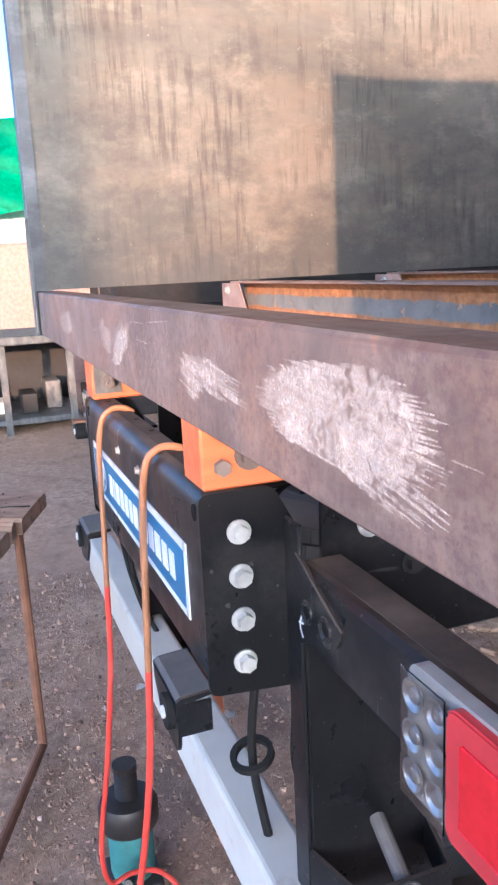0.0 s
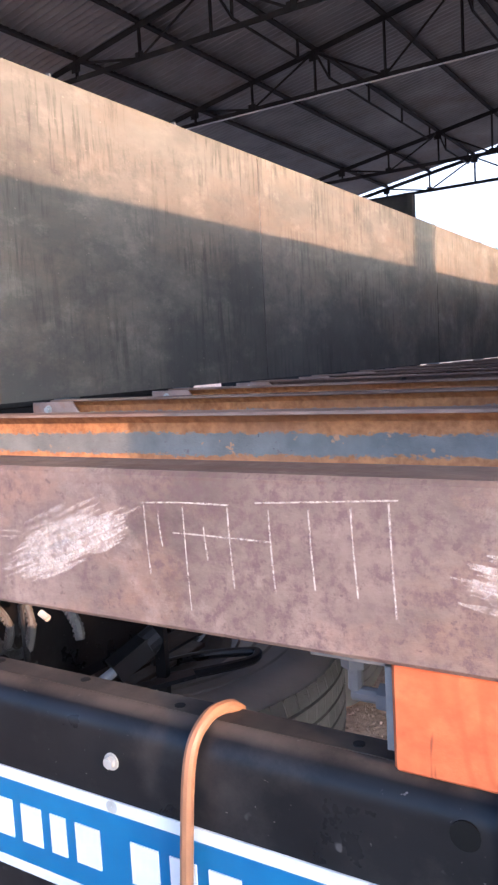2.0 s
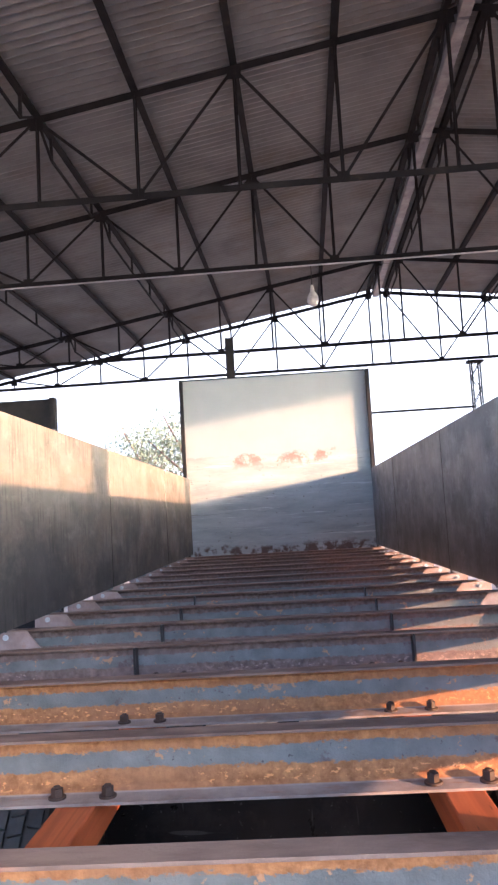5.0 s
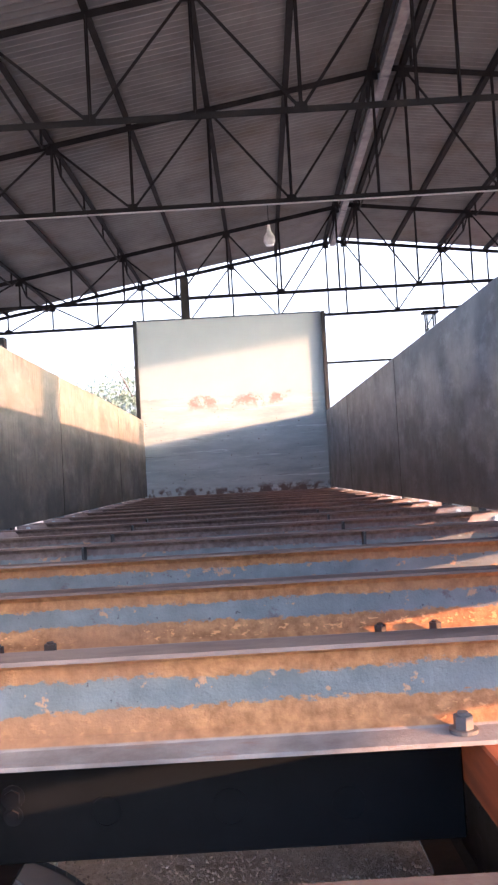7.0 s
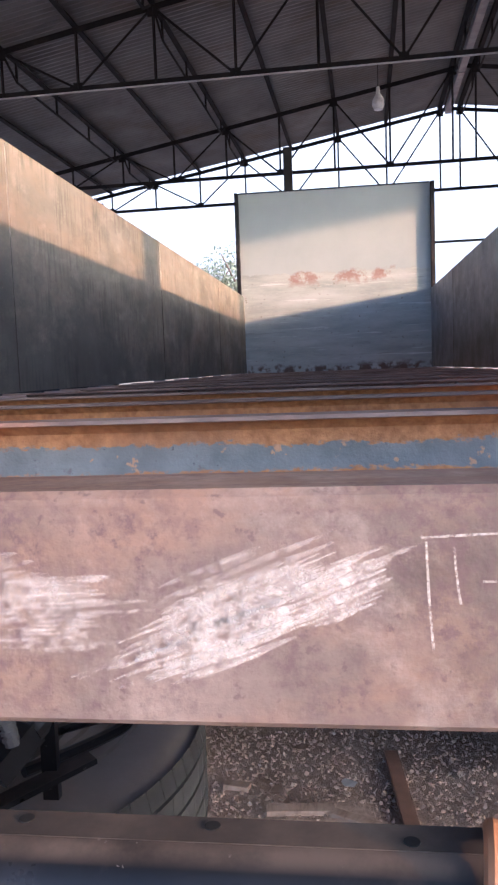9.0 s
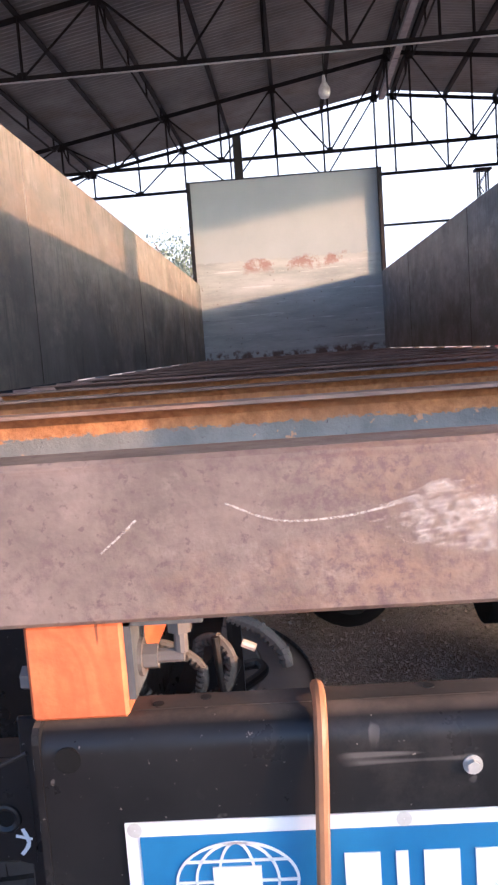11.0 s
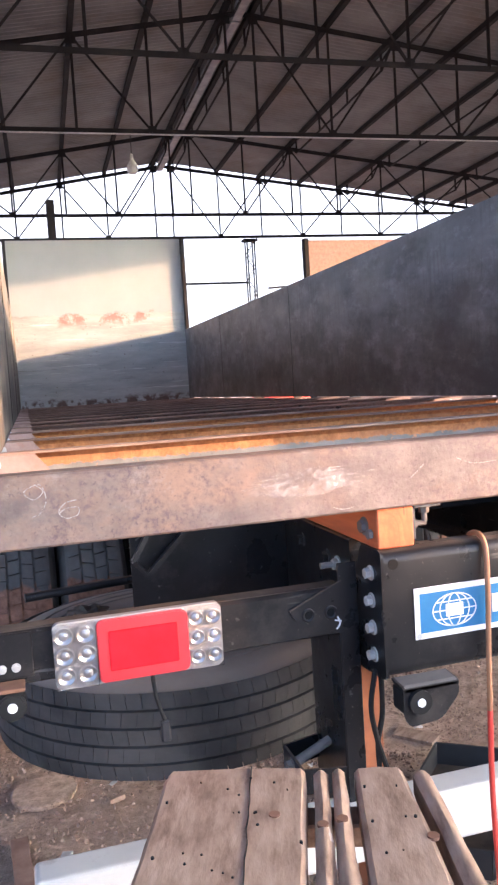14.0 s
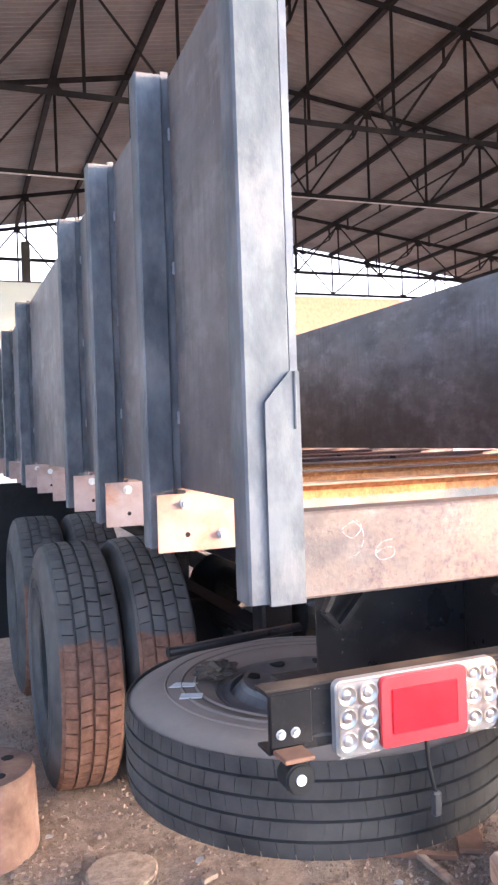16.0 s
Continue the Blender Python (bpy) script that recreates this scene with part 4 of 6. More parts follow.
# the cross member: a pressed channel with its web to the rear and rounded top and bottom edges
ARC, FL = (0.0, 0.3, 0.6, 0.9, 1.2, 1.571), 0.058
o = [(FL, ZT)] + [(0.006 + 0.026 * (1 - math.sin(a)), ZT - 0.026 * (1 - math.cos(a))) for a in ARC] + [(0.006 + 0.026 * (1 - math.sin(a)), ZB + 0.026 * (1 - math.cos(a))) for a in ARC[::-1]] + \
    [(FL, ZB), (FL, ZB + 0.006), (0.034, ZB + 0.006), (0.013, ZB + 0.03), (0.013, ZT - 0.03), (0.034, ZT - 0.006), (FL, ZT - 0.006)]
cross = cpart("cross_member", prism(B(), o, "x", X0 + 0.006, X1 - 0.006), M_BLACK, "glossy black pressed steel cross member", True)
dust = B()
box(dust, X0 + 0.01, X1 - 0.01, 0.031, 0.057, ZT + 0.0004, ZT + 0.0008)
cpart("dust_film", dust, M_DUSTY, "brown dust lying on the top flange", parent=cross)
for s in (-1, 1):
    xe = CX + s * 0.43
    flange = [(0.004, ZB - 0.002), (0.135, ZB - 0.012), (0.135, 1.09), (0.10, ZT + 0.001), (0.004, ZT + 0.001)]
    end = cpart("end_plate", prism(B(), pressed_plate(flange, 0.014), "x", *sorted((xe - s * 0.006, xe))), M_BLACK, "black end plate with four bolts", parent=cross)
    for k in range(4):
        z = 1.104 - k * 0.0575
        cpart("bolt", hex_bolt(B(), (xe, 0.053, z), (s, 0, 0), 0.0108, 0.015), M_BOLT, "white zinc flange bolt", parent=end)
    cpart("corner_hole", rod(B(), (xe - s * 0.028, 0.0055, ZT - 0.028), (xe - s * 0.028, 0.0075, ZT - 0.028), 0.011, 16), M_PIT, parent=cross)
for x, z in ((-0.075, 1.108), (0.085, 1.108)):
    cpart("bolt", hex_bolt(B(), (CX + x, 0.006, z), (0, -1, 0), 0.0055, 0.006), M_BOLT, parent=cross)
for x in (-0.33, -0.29, -0.1, 0.02, 0.14, 0.31):
    cpart("hole", rod(B(), (CX + x, 0.043 + 0.006 * math.sin(x * 40), ZT + 0.0009), (CX + x, 0.043 + 0.006 * math.sin(x * 40), ZT + 0.0016), 0.005, 12), M_RUBBER, parent=cross)

# sign plate: white border, blue field, plain bars for the name
sign = cpart("sign_plate", box(B(), -0.303, 0.414, 0.0035, 0.0055, 0.9655, 1.0715), M_SIGNWHITE, "blue name plate with a white border", parent=cross)
cpart("sign_field", box(B(), -0.291, 0.402, 0.0025, 0.0038, 0.9775, 1.0595), M_BLUE, "faded blue field", parent=sign)
xs = -0.125
for k, wd in enumerate((0.029, 0.010, 0.029, 0.029, 0.027, 0.02, 0.030, 0.0, 0.031, 0.028, 0.032, 0.028, 0.026)):
    if wd:
        cpart("name_bar", box(B(), xs, xs + wd, 0.0012, 0.0026, 1.0, 1.039), M_SIGNWHITE, parent=sign)
    xs += (wd + 0.0125) if wd else 0.024
emb = B()
ec = Vector((-0.213, 0.0018, 1.0185))
for rx in (0.05, 0.034, 0.015):
    prev = None
    ring = [ec + Vector((rx * math.cos(a), 0, 0.034 * math.sin(a))) for a in (2 * math.pi * k / 40 for k in range(41))]
    for p, q in zip(ring, ring[1:]):
        bar(emb, p, q, 0.0022, 0.0012, (0, 1, 0))
for zz, half in ((-0.018, 0.042), (0.0, 0.05), (0.018, 0.042)):
    bar(emb, ec + Vector((-half, 0, zz)), ec + Vector((half, 0, zz)), 0.0022, 0.0012, (0, 1, 0))
box(emb, ec.x - 0.02, ec.x + 0.02, 0.001, 0.0024, ec.z - 0.013, ec.z + 0.013)
cpart("emblem", emb, M_SIGNWHITE, "white ringed globe emblem shape", parent=sign)
for x in (-0.295, -0.075, 0.14, 0.406):
    for z in (0.9715, 1.0655):
        cpart("rivet", lathe(B(), [(0.0005, -0.003), (0.0055, -0.0022), (0.0065, 0), (0.0005, 0)], 12, pose(x, 0.0032, z, -90, 0, 0) @ pose(0, 0, 0, 180, 0, 0)), M_BOLT, parent=sign, shade=True)

for s in (-1, 1):
    m = CX + s * 0.42
    rail = cpart("frame_rail", prism(B(), [(CX + s * 0.428 - s * a, 0.905 + b) for a, b in channel_outline(0.25, 0.07)], "y", 0.165, 9.2), M_BLACK, "black frame rail")
    for y, z in ((0.30, 1.09), (0.30, 1.02), (0.47, 1.1), (0.62, 1.08), (0.8, 1.12), (1.02, 1.06)):
        cpart("bolt", hex_bolt(B(), (CX + s * 0.428, y, z), (s, 0, 0), 0.012, 0.014), M_JACK, parent=rail)
    cpart("stud", hex_bolt(B(), (CX + s * 0.428, 0.235, 1.085), (s, 0, 0), 0.013, 0.014, True, 0.03), M_BOLT, "zinc stud and nut", parent=rail)
    # lamp arm: a pressed channel that carries the tail lamp
    xa, xb = CX + s * 0.47, CX + s * 1.186
    arm_o = [(0.114, 0.968), (0.118, 0.964), (0.168, 0.964), (0.168, 0.969), (0.12, 0.970), (0.12, 1.06), (0.172, 1.061), (0.172, 1.0665), (0.122, 1.0665), (0.114, 1.06)]
    arm = cpart("lamp_arm", prism(B(), arm_o, "x", *sorted((xa, xb))), M_BLACK, "black pressed steel lamp arm")
    cpart("dust_film", box(B(), *sorted((xa, xb)), 0.13, 0.170, 1.0668, 1.0675), M_DUSTY, "dust along the arm", parent=arm)
    g = [(CX + s * 0.594, 1.03), (CX + s * 0.475, 1.082), (CX + s * 0.475, 0.965), (CX + s * 0.578, 1.003)]
    gus = cpart("gusset", prism(B(), pressed_plate(g, 0.01), "y", 0.1085, 0.1135), M_BLACK, "black gusset plate", parent=arm)
    for x in (0.552, 0.502):
        cpart("dimple", lathe(B(), [(0.0085, -0.001), (0.0155, -0.001), (0.0145, 0.0022), (0.012, 0.003), (0.0085, 0.001)], 24, pose(CX + s * x, 0.1085, 1.016, 90, 0, 0)), M_BLACK, "pressed round dimple", parent=gus, shade=True)
        cpart("dimple_floor", rod(B(), (CX + s * x, 0.1078, 1.016), (CX + s * x, 0.1084, 1.016), 0.0086, 16), M_PIT, parent=gus)
    cpart("weld_line", smooth_tube(B(), [(CX + s * (0.594 - 0.0119 * k), 0.1085 + 0.0015 * noise.noise((k, s, 2)), 1.03 + 0.0052 * k) for k in range(11)], 0.0022, 6), M_DUSTY, "dusty weld along the gusset", parent=gus)
    mk = B()
    ribbon(mk, [(CX + s * 0.487, 1.005), (CX + s * 0.482, 0.99), (CX + s * 0.49, 0.978)], 0.004, 0.108)
    ribbon(mk, [(CX + s * 0.494, 0.998), (CX + s * 0.478, 0.994)], 0.003, 0.1078)
    cpart("paint_mark", mk, M_SIGNWHITE, "small white paint mark", parent=gus)
    # hanger: upright with a narrow rear flange and a deep side plate
    leg = B()
    box(leg, *sorted((CX + s * 0.438, CX + s * 0.482)), 0.109, 0.115, 0.58, 1.118, 0.002)
    box(leg, *sorted((CX + s * 0.476, CX + s * 0.482)), 0.1155, 0.30, 0.46, 0.963, 0.002)
    hanger = cpart("hanger", leg, M_BLACK, "black hanger plate for the underrun bar")
    st = B()
    for a, b in (((CX + s * 0.484, 0.112), (CX + s * 0.575, 0.135)), ((CX + s * 0.575, 0.135), (CX + s * 0.575, 0.262)), ((CX + s * 0.575, 0.262), (CX + s * 0.484, 0.285))):
        bar(st, (a[0], a[1], 0.645), (b[0], b[1], 0.645), 0.006, 0.055)
    cpart("strap", st, M_BLACK, "bent black strap", parent=hanger)
    cpart("pin", hex_bolt(rod(B(), (CX + s * 0.482, 0.21, 0.69), (CX + s * 0.575, 0.20, 0.655), 0.011, 12), (CX + s * 0.578, 0.2, 0.652), (s, 0, 0), 0.013, 0.014), M_RIM, "grey steel pin and nut", parent=hanger)
    # tail lamp
    def rounded(xa, xb, za, zb, c):
        """The outline of a plate with round corners."""
        return [(x + c * math.cos(radians(a)), z + c * math.sin(radians(a))) for x, z, a0 in ((xb - c, zb - c, 0), (xa + c, zb - c, 90), (xa + c, za + c, 180), (xb - c, za + c, 270)) for a in range(a0, a0 + 91, 18)]

    la, lb = sorted((CX + s * 0.742, CX + s * 1.072))
    lamp = cpart("tail_lamp", prism(B(), rounded(la, lb, 0.9465, 1.0755, 0.014), "y", 0.099, 0.1135), M_LAMP, "long tail lamp with red and clear lenses")
    ra, rb = sorted((CX + s * 0.812, CX + s * 0.99))
    cpart("red_lens", prism(prism(B(), rounded(ra, rb, 0.9495, 1.0725, 0.013), "y", 0.0905, 0.0985), rounded(ra + 0.002, rb - 0.002, 0.9515, 1.0705, 0.012), "y", 0.0885, 0.0904), M_LENS_RED, "glossy red lens", parent=lamp)
    cpart("red_window", box(B(), ra + 0.022, rb - 0.022, 0.0868, 0.0888, 0.972, 1.05, 0.002), M_LENS_CENTRE, "brighter red centre", parent=lamp)
    for ca, cb, cols in ((la, ra, 2), (rb, lb, 2)):
        lens = cpart("clear_lens", box(B(), ca + 0.001, cb - 0.001, 0.0885, 0.0905, 0.948, 1.074, 0.0009, 1), M_LENS_CLEAR, "clear lens cover", parent=lamp)
        lens.visible_shadow = False
        step = (cb - ca) / cols
        for i in range(cols):
            for j in range(3):
                c = pose(ca + step * (i + 0.5), 0.0985, 0.972 + 0.039 * j, 90, 0, 0)
                r = min(step, 0.04) * 0.47
                cpart("reflector", lathe(B(), [(0.001, 0.0005), (r * 0.55, 0.0008), (r, 0.0062), (r * 0.86, 0.0066), (r * 0.62, 0.0028), (r * 0.48, 0.0022), (r * 0.42, 0.0052), (r * 0.2, 0.0066), (0.001, 0.0068)], 24, c), M_CHROME, parent=lamp, shade=True)
    # small side bracket with a round rubber buffer at the arm's end
    br = B()
    box(br, *sorted((CX + s * 1.11, CX + s * 1.186)), 0.108, 0.113, 0.978, 1.066, 0.002)
    bk = cpart("end_bracket", br, M_BLACK, "black end bracket", parent=arm)
    for x in (1.168, 1.142):
        cpart("screw", hex_bolt(B(), (CX + s * x, 0.108, 1.0), (0, -1, 0), 0.006, 0.006), M_BOLT, parent=bk)
    box_b = box(B(), *sorted((CX + s * 1.128, CX + s * 1.182)), 0.062, 0.112, 0.968, 0.976, 0.002)
    cpart("tab", box_b, M_RUSTY, "bent rusty tab", parent=bk)
    cpart("rubber_buffer", rod(rod(B(), (CX + s * 1.153, 0.07, 0.939), (CX + s * 1.153, 0.105, 0.939), 0.026, 24), (CX + s * 1.153, 0.067, 0.939), (CX + s * 1.153, 0.07, 0.939), 0.022, 24), M_RUBBER, "round rubber buffer", parent=bk, shade=True)
    cpart("buffer_eye", rod(B(), (CX + s * 1.153, 0.064, 0.939), (CX + s * 1.153, 0.067, 0.939), 0.009, 16), M_SIGNWHITE, "white buffer eye", parent=bk)
    # shackle bracket below the cross member's corner
    xc = CX + s * 0.352
    sh = [(xc + s * u, v) for u, v in ((0.062, 0.884), (-0.062, 0.884), (-0.062, 0.858), (-0.02, 0.812), (0.05, 0.806), (0.062, 0.83))]
    bracket = B()
    prism(bracket, pressed_plate(sh, 0.012), "y", -0.037, -0.032)
    prism(bracket, [(-0.037, 0.878), (0.014, 0.887), (0.014, 0.892), (-0.03, 0.889), (-0.037, 0.884)], "x", xc - 0.062, xc + 0.062)
    box(bracket, *sorted((xc + s * 0.062, xc + s * 0.057)), -0.033, 0.01, 0.835, 0.88, 0.001)
    bk = cpart("shackle_bracket", bracket, M_BLACK, "black folded bracket with a round buffer")
    # dust in a paler grey that also paints in the lip's sky reflection
    cpart("dust_film", prism(B(), [(-0.035, 0.8862), (-0.029, 0.8896), (0.012, 0.8922), (0.012, 0.8928), (-0.03, 0.8904), (-0.0366, 0.8866)], "x", xc - 0.058, xc + 0.058), M_RIM, "dusty sloping top, paled by sky reflection put into its colour", parent=bk)
    cpart("rubber_buffer", rod(B(), (xc + s * 0.028, -0.046, 0.857), (xc + s * 0.028, -0.0365, 0.857), 0.024, 24), M_RUBBER, "round rubber buffer", parent=bk, shade=True)
    cpart("buffer_eye", rod(B(), (xc + s * 0.028, -0.049, 0.857), (xc + s * 0.028, -0.046, 0.857), 0.0085, 16), M_SIGNWHITE, "white buffer eye", parent=bk)

cpart("underrun_bar", box(B(), -1.085, 1.2, 0.07, 0.15, 0.475, 0.592, 0.01, 3), M_WHITE, "white painted square underrun bar")
# inner cross members and axle parts seen between the rails
for y, z0, z1 in ((1.55, 0.92, 1.13), (3.1, 0.92, 1.13)):
    cpart("inner_cross_member", box(B(), CX - 0.42, CX + 0.42, y, y + 0.07, z0, z1, 0.006), M_BLACK)
for y in (2.44, 3.79):
    cpart("axle", rod(B(), (CX - 1.1, y, 0.525), (CX + 1.1, y, 0.525), 0.06, 16), M_PIT)
    for s in (-1, 1):
        for k in range(6):
            cpart("spring_leaf", box(B(), *sorted((CX + s * 0.46, CX + s * 0.55)), y - 0.7 + 0.09 * k, y + 0.7 - 0.09 * k, 0.72 - 0.016 * k, 0.733 - 0.016 * k), M_PIT)
for y in (2.44, 3.79):
    cpart("differential", lathe(B(), [(0.001, -0.2), (0.09, -0.19), (0.17, -0.1), (0.2, 0.0), (0.17, 0.1), (0.09, 0.19), (0.001, 0.2)], 28, pose(CX, y, 0.53, 90, 0, 0)), M_PIT, "black axle differential", True)
    for s in (-1, 1):
        cpart("brake_drum", rod(B(), (CX + s * 0.52, y, 0.525), (CX + s * 0.70, y, 0.525), 0.205, 28), M_PIT, "black brake drum", True)
        cpart("brake_chamber", rod(B(), (CX + s * 0.44, y - 0.34, 0.66), (CX + s * 0.44, y - 0.16, 0.62), 0.085, 20), M_DARK, "black brake chamber", True)
        cpart("spring_hanger", box(B(), *sorted((CX + s * 0.435, CX + s * 0.56)), y - 0.78, y - 0.66, 0.66, 0.93, 0.01), M_BLACK, "black spring hanger")
cpart("prop_shaft", rod(B(), (CX, 2.6, 0.58), (CX, 8.6, 0.70), 0.06, 16), M_PIT, "black propeller shaft", True)
# black sheets and a tank shape, added where only deep shade shows past the wheels
for s in (-1, 1):
    cpart("mud_flap", box(B(), *sorted((CX + s * 0.60, CX + s * 1.36)), 4.52, 4.53, 0.16, 1.22, 0.004), M_RUBBER, "black sheet added to darken the view past the wheels")
cpart("fuel_tank", box(B(), CX - 1.12, CX - 0.5, 5.0, 6.3, 0.45, 1.05, 0.09, 3), M_PIT, "black tank shape added to fill the dark under the truck", True)
cpart("air_tank", rod(B(), (CX - 0.40, 1.72, 0.80), (CX + 0.40, 1.72, 0.80), 0.12, 24), M_BLACK, "black air tank", True)
# outrigger for the spare carrier: plate, studs, edge frame
cpart("carrier_plate", box(B(), -0.80, -0.372, 0.60, 0.605, 0.845, 1.17, 0.002), M_BLACK, "black spare wheel carrier plate")
stay = B()
for a, b in (((-0.745, 0.572, 1.158), (-0.797, 0.56, 1.076)), ((-0.797, 0.56, 1.076), (-0.763, 0.56, 1.035)), ((-0.763, 0.56, 1.035), (-0.645, 0.572, 1.15))):
    bar(stay, a, b, 0.012, 0.022, (0, 1, 0))
cpart("bent_stay", stay, M_BLACK, "bent black flat steel stay")
cpart("carrier_tube", rod(B(), (-1.076, 0.93, 0.926), (-0.66, 1.0, 0.93), 0.013, 14), M_BLACK, "black carrier tube", True)
for x in (-0.70, -0.60):
    cpart("carrier_bolt", hex_bolt(B(), (x, 0.72, 0.855), (0, 0, 1), 0.016, 0.03, True, 0.012), M_JACK)
cpart("carrier_shelf", box(B(), -0.82, -0.35, 0.606, 0.85, 0.844, 0.854, 0.002), M_DUSTY, "dusty shelf plate")
cpart("carrier_gusset", prism(B(), [(-0.60, 0.854), (-0.47, 0.854), (-0.47, 0.95)], "y", 0.64, 0.646), M_BLACK, "black triangular gusset on the shelf")


def tyre_mesh(r, w, tw, rows, count, width_gap, mat, d, seg=96):
    """Carcass by turning, with rows of tread blocks standing on it."""
    bm = B()
    hw = w / 2
    rw = tw / rows
    grooves = []
    if d < 0.01:
        for i in range(1, rows):
            z = -tw / 2 + i * rw
            grooves += [(r - d, z - 0.0035), (r - 0.012, z - 0.0025), (r - 0.012, z + 0.0025), (r - d, z + 0.0035)]
    lathe(bm, [(0.268, -hw + 0.035), (0.29, -hw + 0.02), (0.36, -hw + 0.002), (r - 0.10, -hw), (r - 0.045, -hw + 0.012), (r - 0.018, -hw + 0.026), (r - d, -hw + 0.034), *grooves, (r - d, hw - 0.034), (r - 0.018, hw - 0.026), (r - 0.045, hw - 0.012),
               (r - 0.10, hw), (0.36, hw - 0.002), (0.29, hw - 0.02), (0.268, hw - 0.035)], seg)
    for rr in (0.33, 0.37, 0.415):
        for sgn in (-1, 1):
            lathe(bm, [(rr, sgn * (hw - 0.001)), (rr + 0.004, sgn * (hw + 0.0025)), (rr + 0.010, sgn * (hw - 0.001))], seg)
    for i in range(rows):
        z0, z1 = -tw / 2 + i * rw + width_gap, -tw / 2 + (i + 1) * rw - width_gap
        outer = i in (0, rows - 1)
        for k in range(count):
            a0 = 2 * math.pi * (k + (0.5 if i % 2 else 0)) / count
            a1 = a0 + 2 * math.pi / count * ((0.945 if outer else 0.968) if count > 60 else 0.885)
            lean = 0.12 * (2 * math.pi / count) * (1 if i % 2 else -1)
            v = []
            for rad in (r - d - 0.001, None):
                for a, z in ((a0, z0), (a1, z0), (a1 + lean, z1), (a0 + lean, z1)):
                    rr = rad if rad else r - (0.006 if outer and ((z < 0) == (i == 0)) and abs(z) > tw / 2 - rw * 0.5 else 0)
                    v.append(bm.verts.new((rr * math.cos(a), rr * math.sin(a), z)))
            for q in ((4, 5, 6, 7), (0, 1, 5, 4), (1, 2, 6, 5), (2, 3, 7, 6), (3, 0, 4, 7)):
                bm.faces.new([v[j] for j in q])
    bmesh.ops.recalc_face_normals(bm, faces=bm.faces)
    return mesh_of("tyre", bm, [mat], True)


def rim_mesh(w, lift=0.0, mat=M_RIM):
    """A wheel rim with its disc set near the middle, or nearer the outer edge by lift."""
    bm = B()
    h = w / 2
    lathe(bm, [(0.285, -h + 0.03), (0.275, -h + 0.022), (0.258, -h + 0.045), (0.245, -h + 0.1), (0.245, h - 0.09), (0.20, h - 0.115 + lift), (0.155, h - 0.125 + lift), (0.10, h - 0.125 + lift), (0.10, h - 0.137 + lift), (0.155, h - 0.137 + lift), (0.205, h - 0.127 + lift), (0.236, h - 0.1 + lift * 0.5),
               (0.238, h - 0.06 + lift * 0.3), (0.258, h - 0.035), (0.275, h - 0.022), (0.285, h - 0.03), (0.268, h - 0.045), (0.252, h - 0.09), (0.252, -h + 0.1), (0.266, -h + 0.05)], 48)
    return mesh_of("rim", bm, [mat], True)


TYRE_DRIVE, TYRE_SPARE, RIM = tyre_mesh(0.525, 0.29, 0.222, 4, 52, 0.0052, M_TYRE, 0.014), tyre_mesh(0.5325, 0.262, 0.226, 5, 84, 0.0036, M_TYRE_SPARE, 0.004), rim_mesh(0.26, 0.0, M_RIM_DARK)
RIM_SPARE = rim_mesh(0.26, 0.115)
HOLE = mesh_of("vent_hole", rod(B(), (0, 0, -0.008), (0, 0, 0.003), 0.024, 18), [M_RUBBER])
NUT = mesh_of("wheel_nut", hex_bolt(B(), (0, 0, 0), (0, 0, 1), 0.016, 0.025, True), [M_RIM])


def wheel(name, m, tyre, label, parent=None, category="", rim=RIM, lift=0.0):
    w = new(name)
    w.matrix_world = m
    tagged(w, label, category)
    if parent:
        w.parent = parent
        w.matrix_parent_inverse = Matrix.Translation(-parent.location)
    for nm, me in (("tyre", tyre), ("rim", rim)):
        ob = new(nm, me)
        ob.parent = w
    for k in range(8):
        a = 2 * math.pi * k / 8
        ob = new("vent_hole", HOLE)
        ob.parent = w
        ob.matrix_basis = pose(0.178 * math.cos(a), 0.178 * math.sin(a), 0.0095 + lift, 0, 0, 0)
    for k in range(0 if lift else 10):
        a = 2 * math.pi * (k + 0.5) / 10
        ob = new("wheel_nut", NUT)
        ob.parent = w
        ob.matrix_basis = pose(0.13 * math.cos(a), 0.13 * math.sin(a), 0.004, 0, 0, 0)
    return w


spare = wheel("spare_wheel", pose(-0.65, 0.939, 0.67, 0, 0, 12), TYRE_SPARE, "dusty spare truck wheel slung flat under the chassis", None, "wheel", RIM_SPARE, 0.115)
for y in (2.44, 3.79):
    for x, ry in ((-1.106, -90), (-0.80, 90), (CX * 2 + 0.80, -90), (CX * 2 + 1.106, 90)):
        wheel("wheel", pose(x, y, 0.522, 0, ry, 0) @ pose(0, 0, 0, 0, 0, 23 * x + 11 * y), TYRE_DRIVE, "truck wheel with a blocky muddy tyre", chassis)
# black plate under the first channel, between the runners, with punched holes
web = cpart("inner_plate", box(B(), -0.288, 0.402, 0.69, 0.698, 1.095, 1.24, 0.003), M_PIT, "black plate with round holes between the runners")
for x, z, r in ((-0.068, 1.158, 0.02), (0.094, 1.154, 0.024), (0.25, 1.15, 0.022)):
    cpart("hole_rim", lathe(B(), [(r * 0.93, -0.0005), (r, -0.0005), (r, 0.0012), (r * 0.93, 0.0012)], 24, pose(x, 0.6893, z, 90, 0, 0)), M_PIT, "pressed rim of a hole", parent=web)
cpart("plug", hex_bolt(hex_bolt(B(), (-0.19, 0.69, 1.182), (0, -1, 0), 0.011, 0.006), (-0.19, 0.69, 1.158), (0, -1, 0), 0.009, 0.005), M_BLACK, "oily plugs", parent=web)

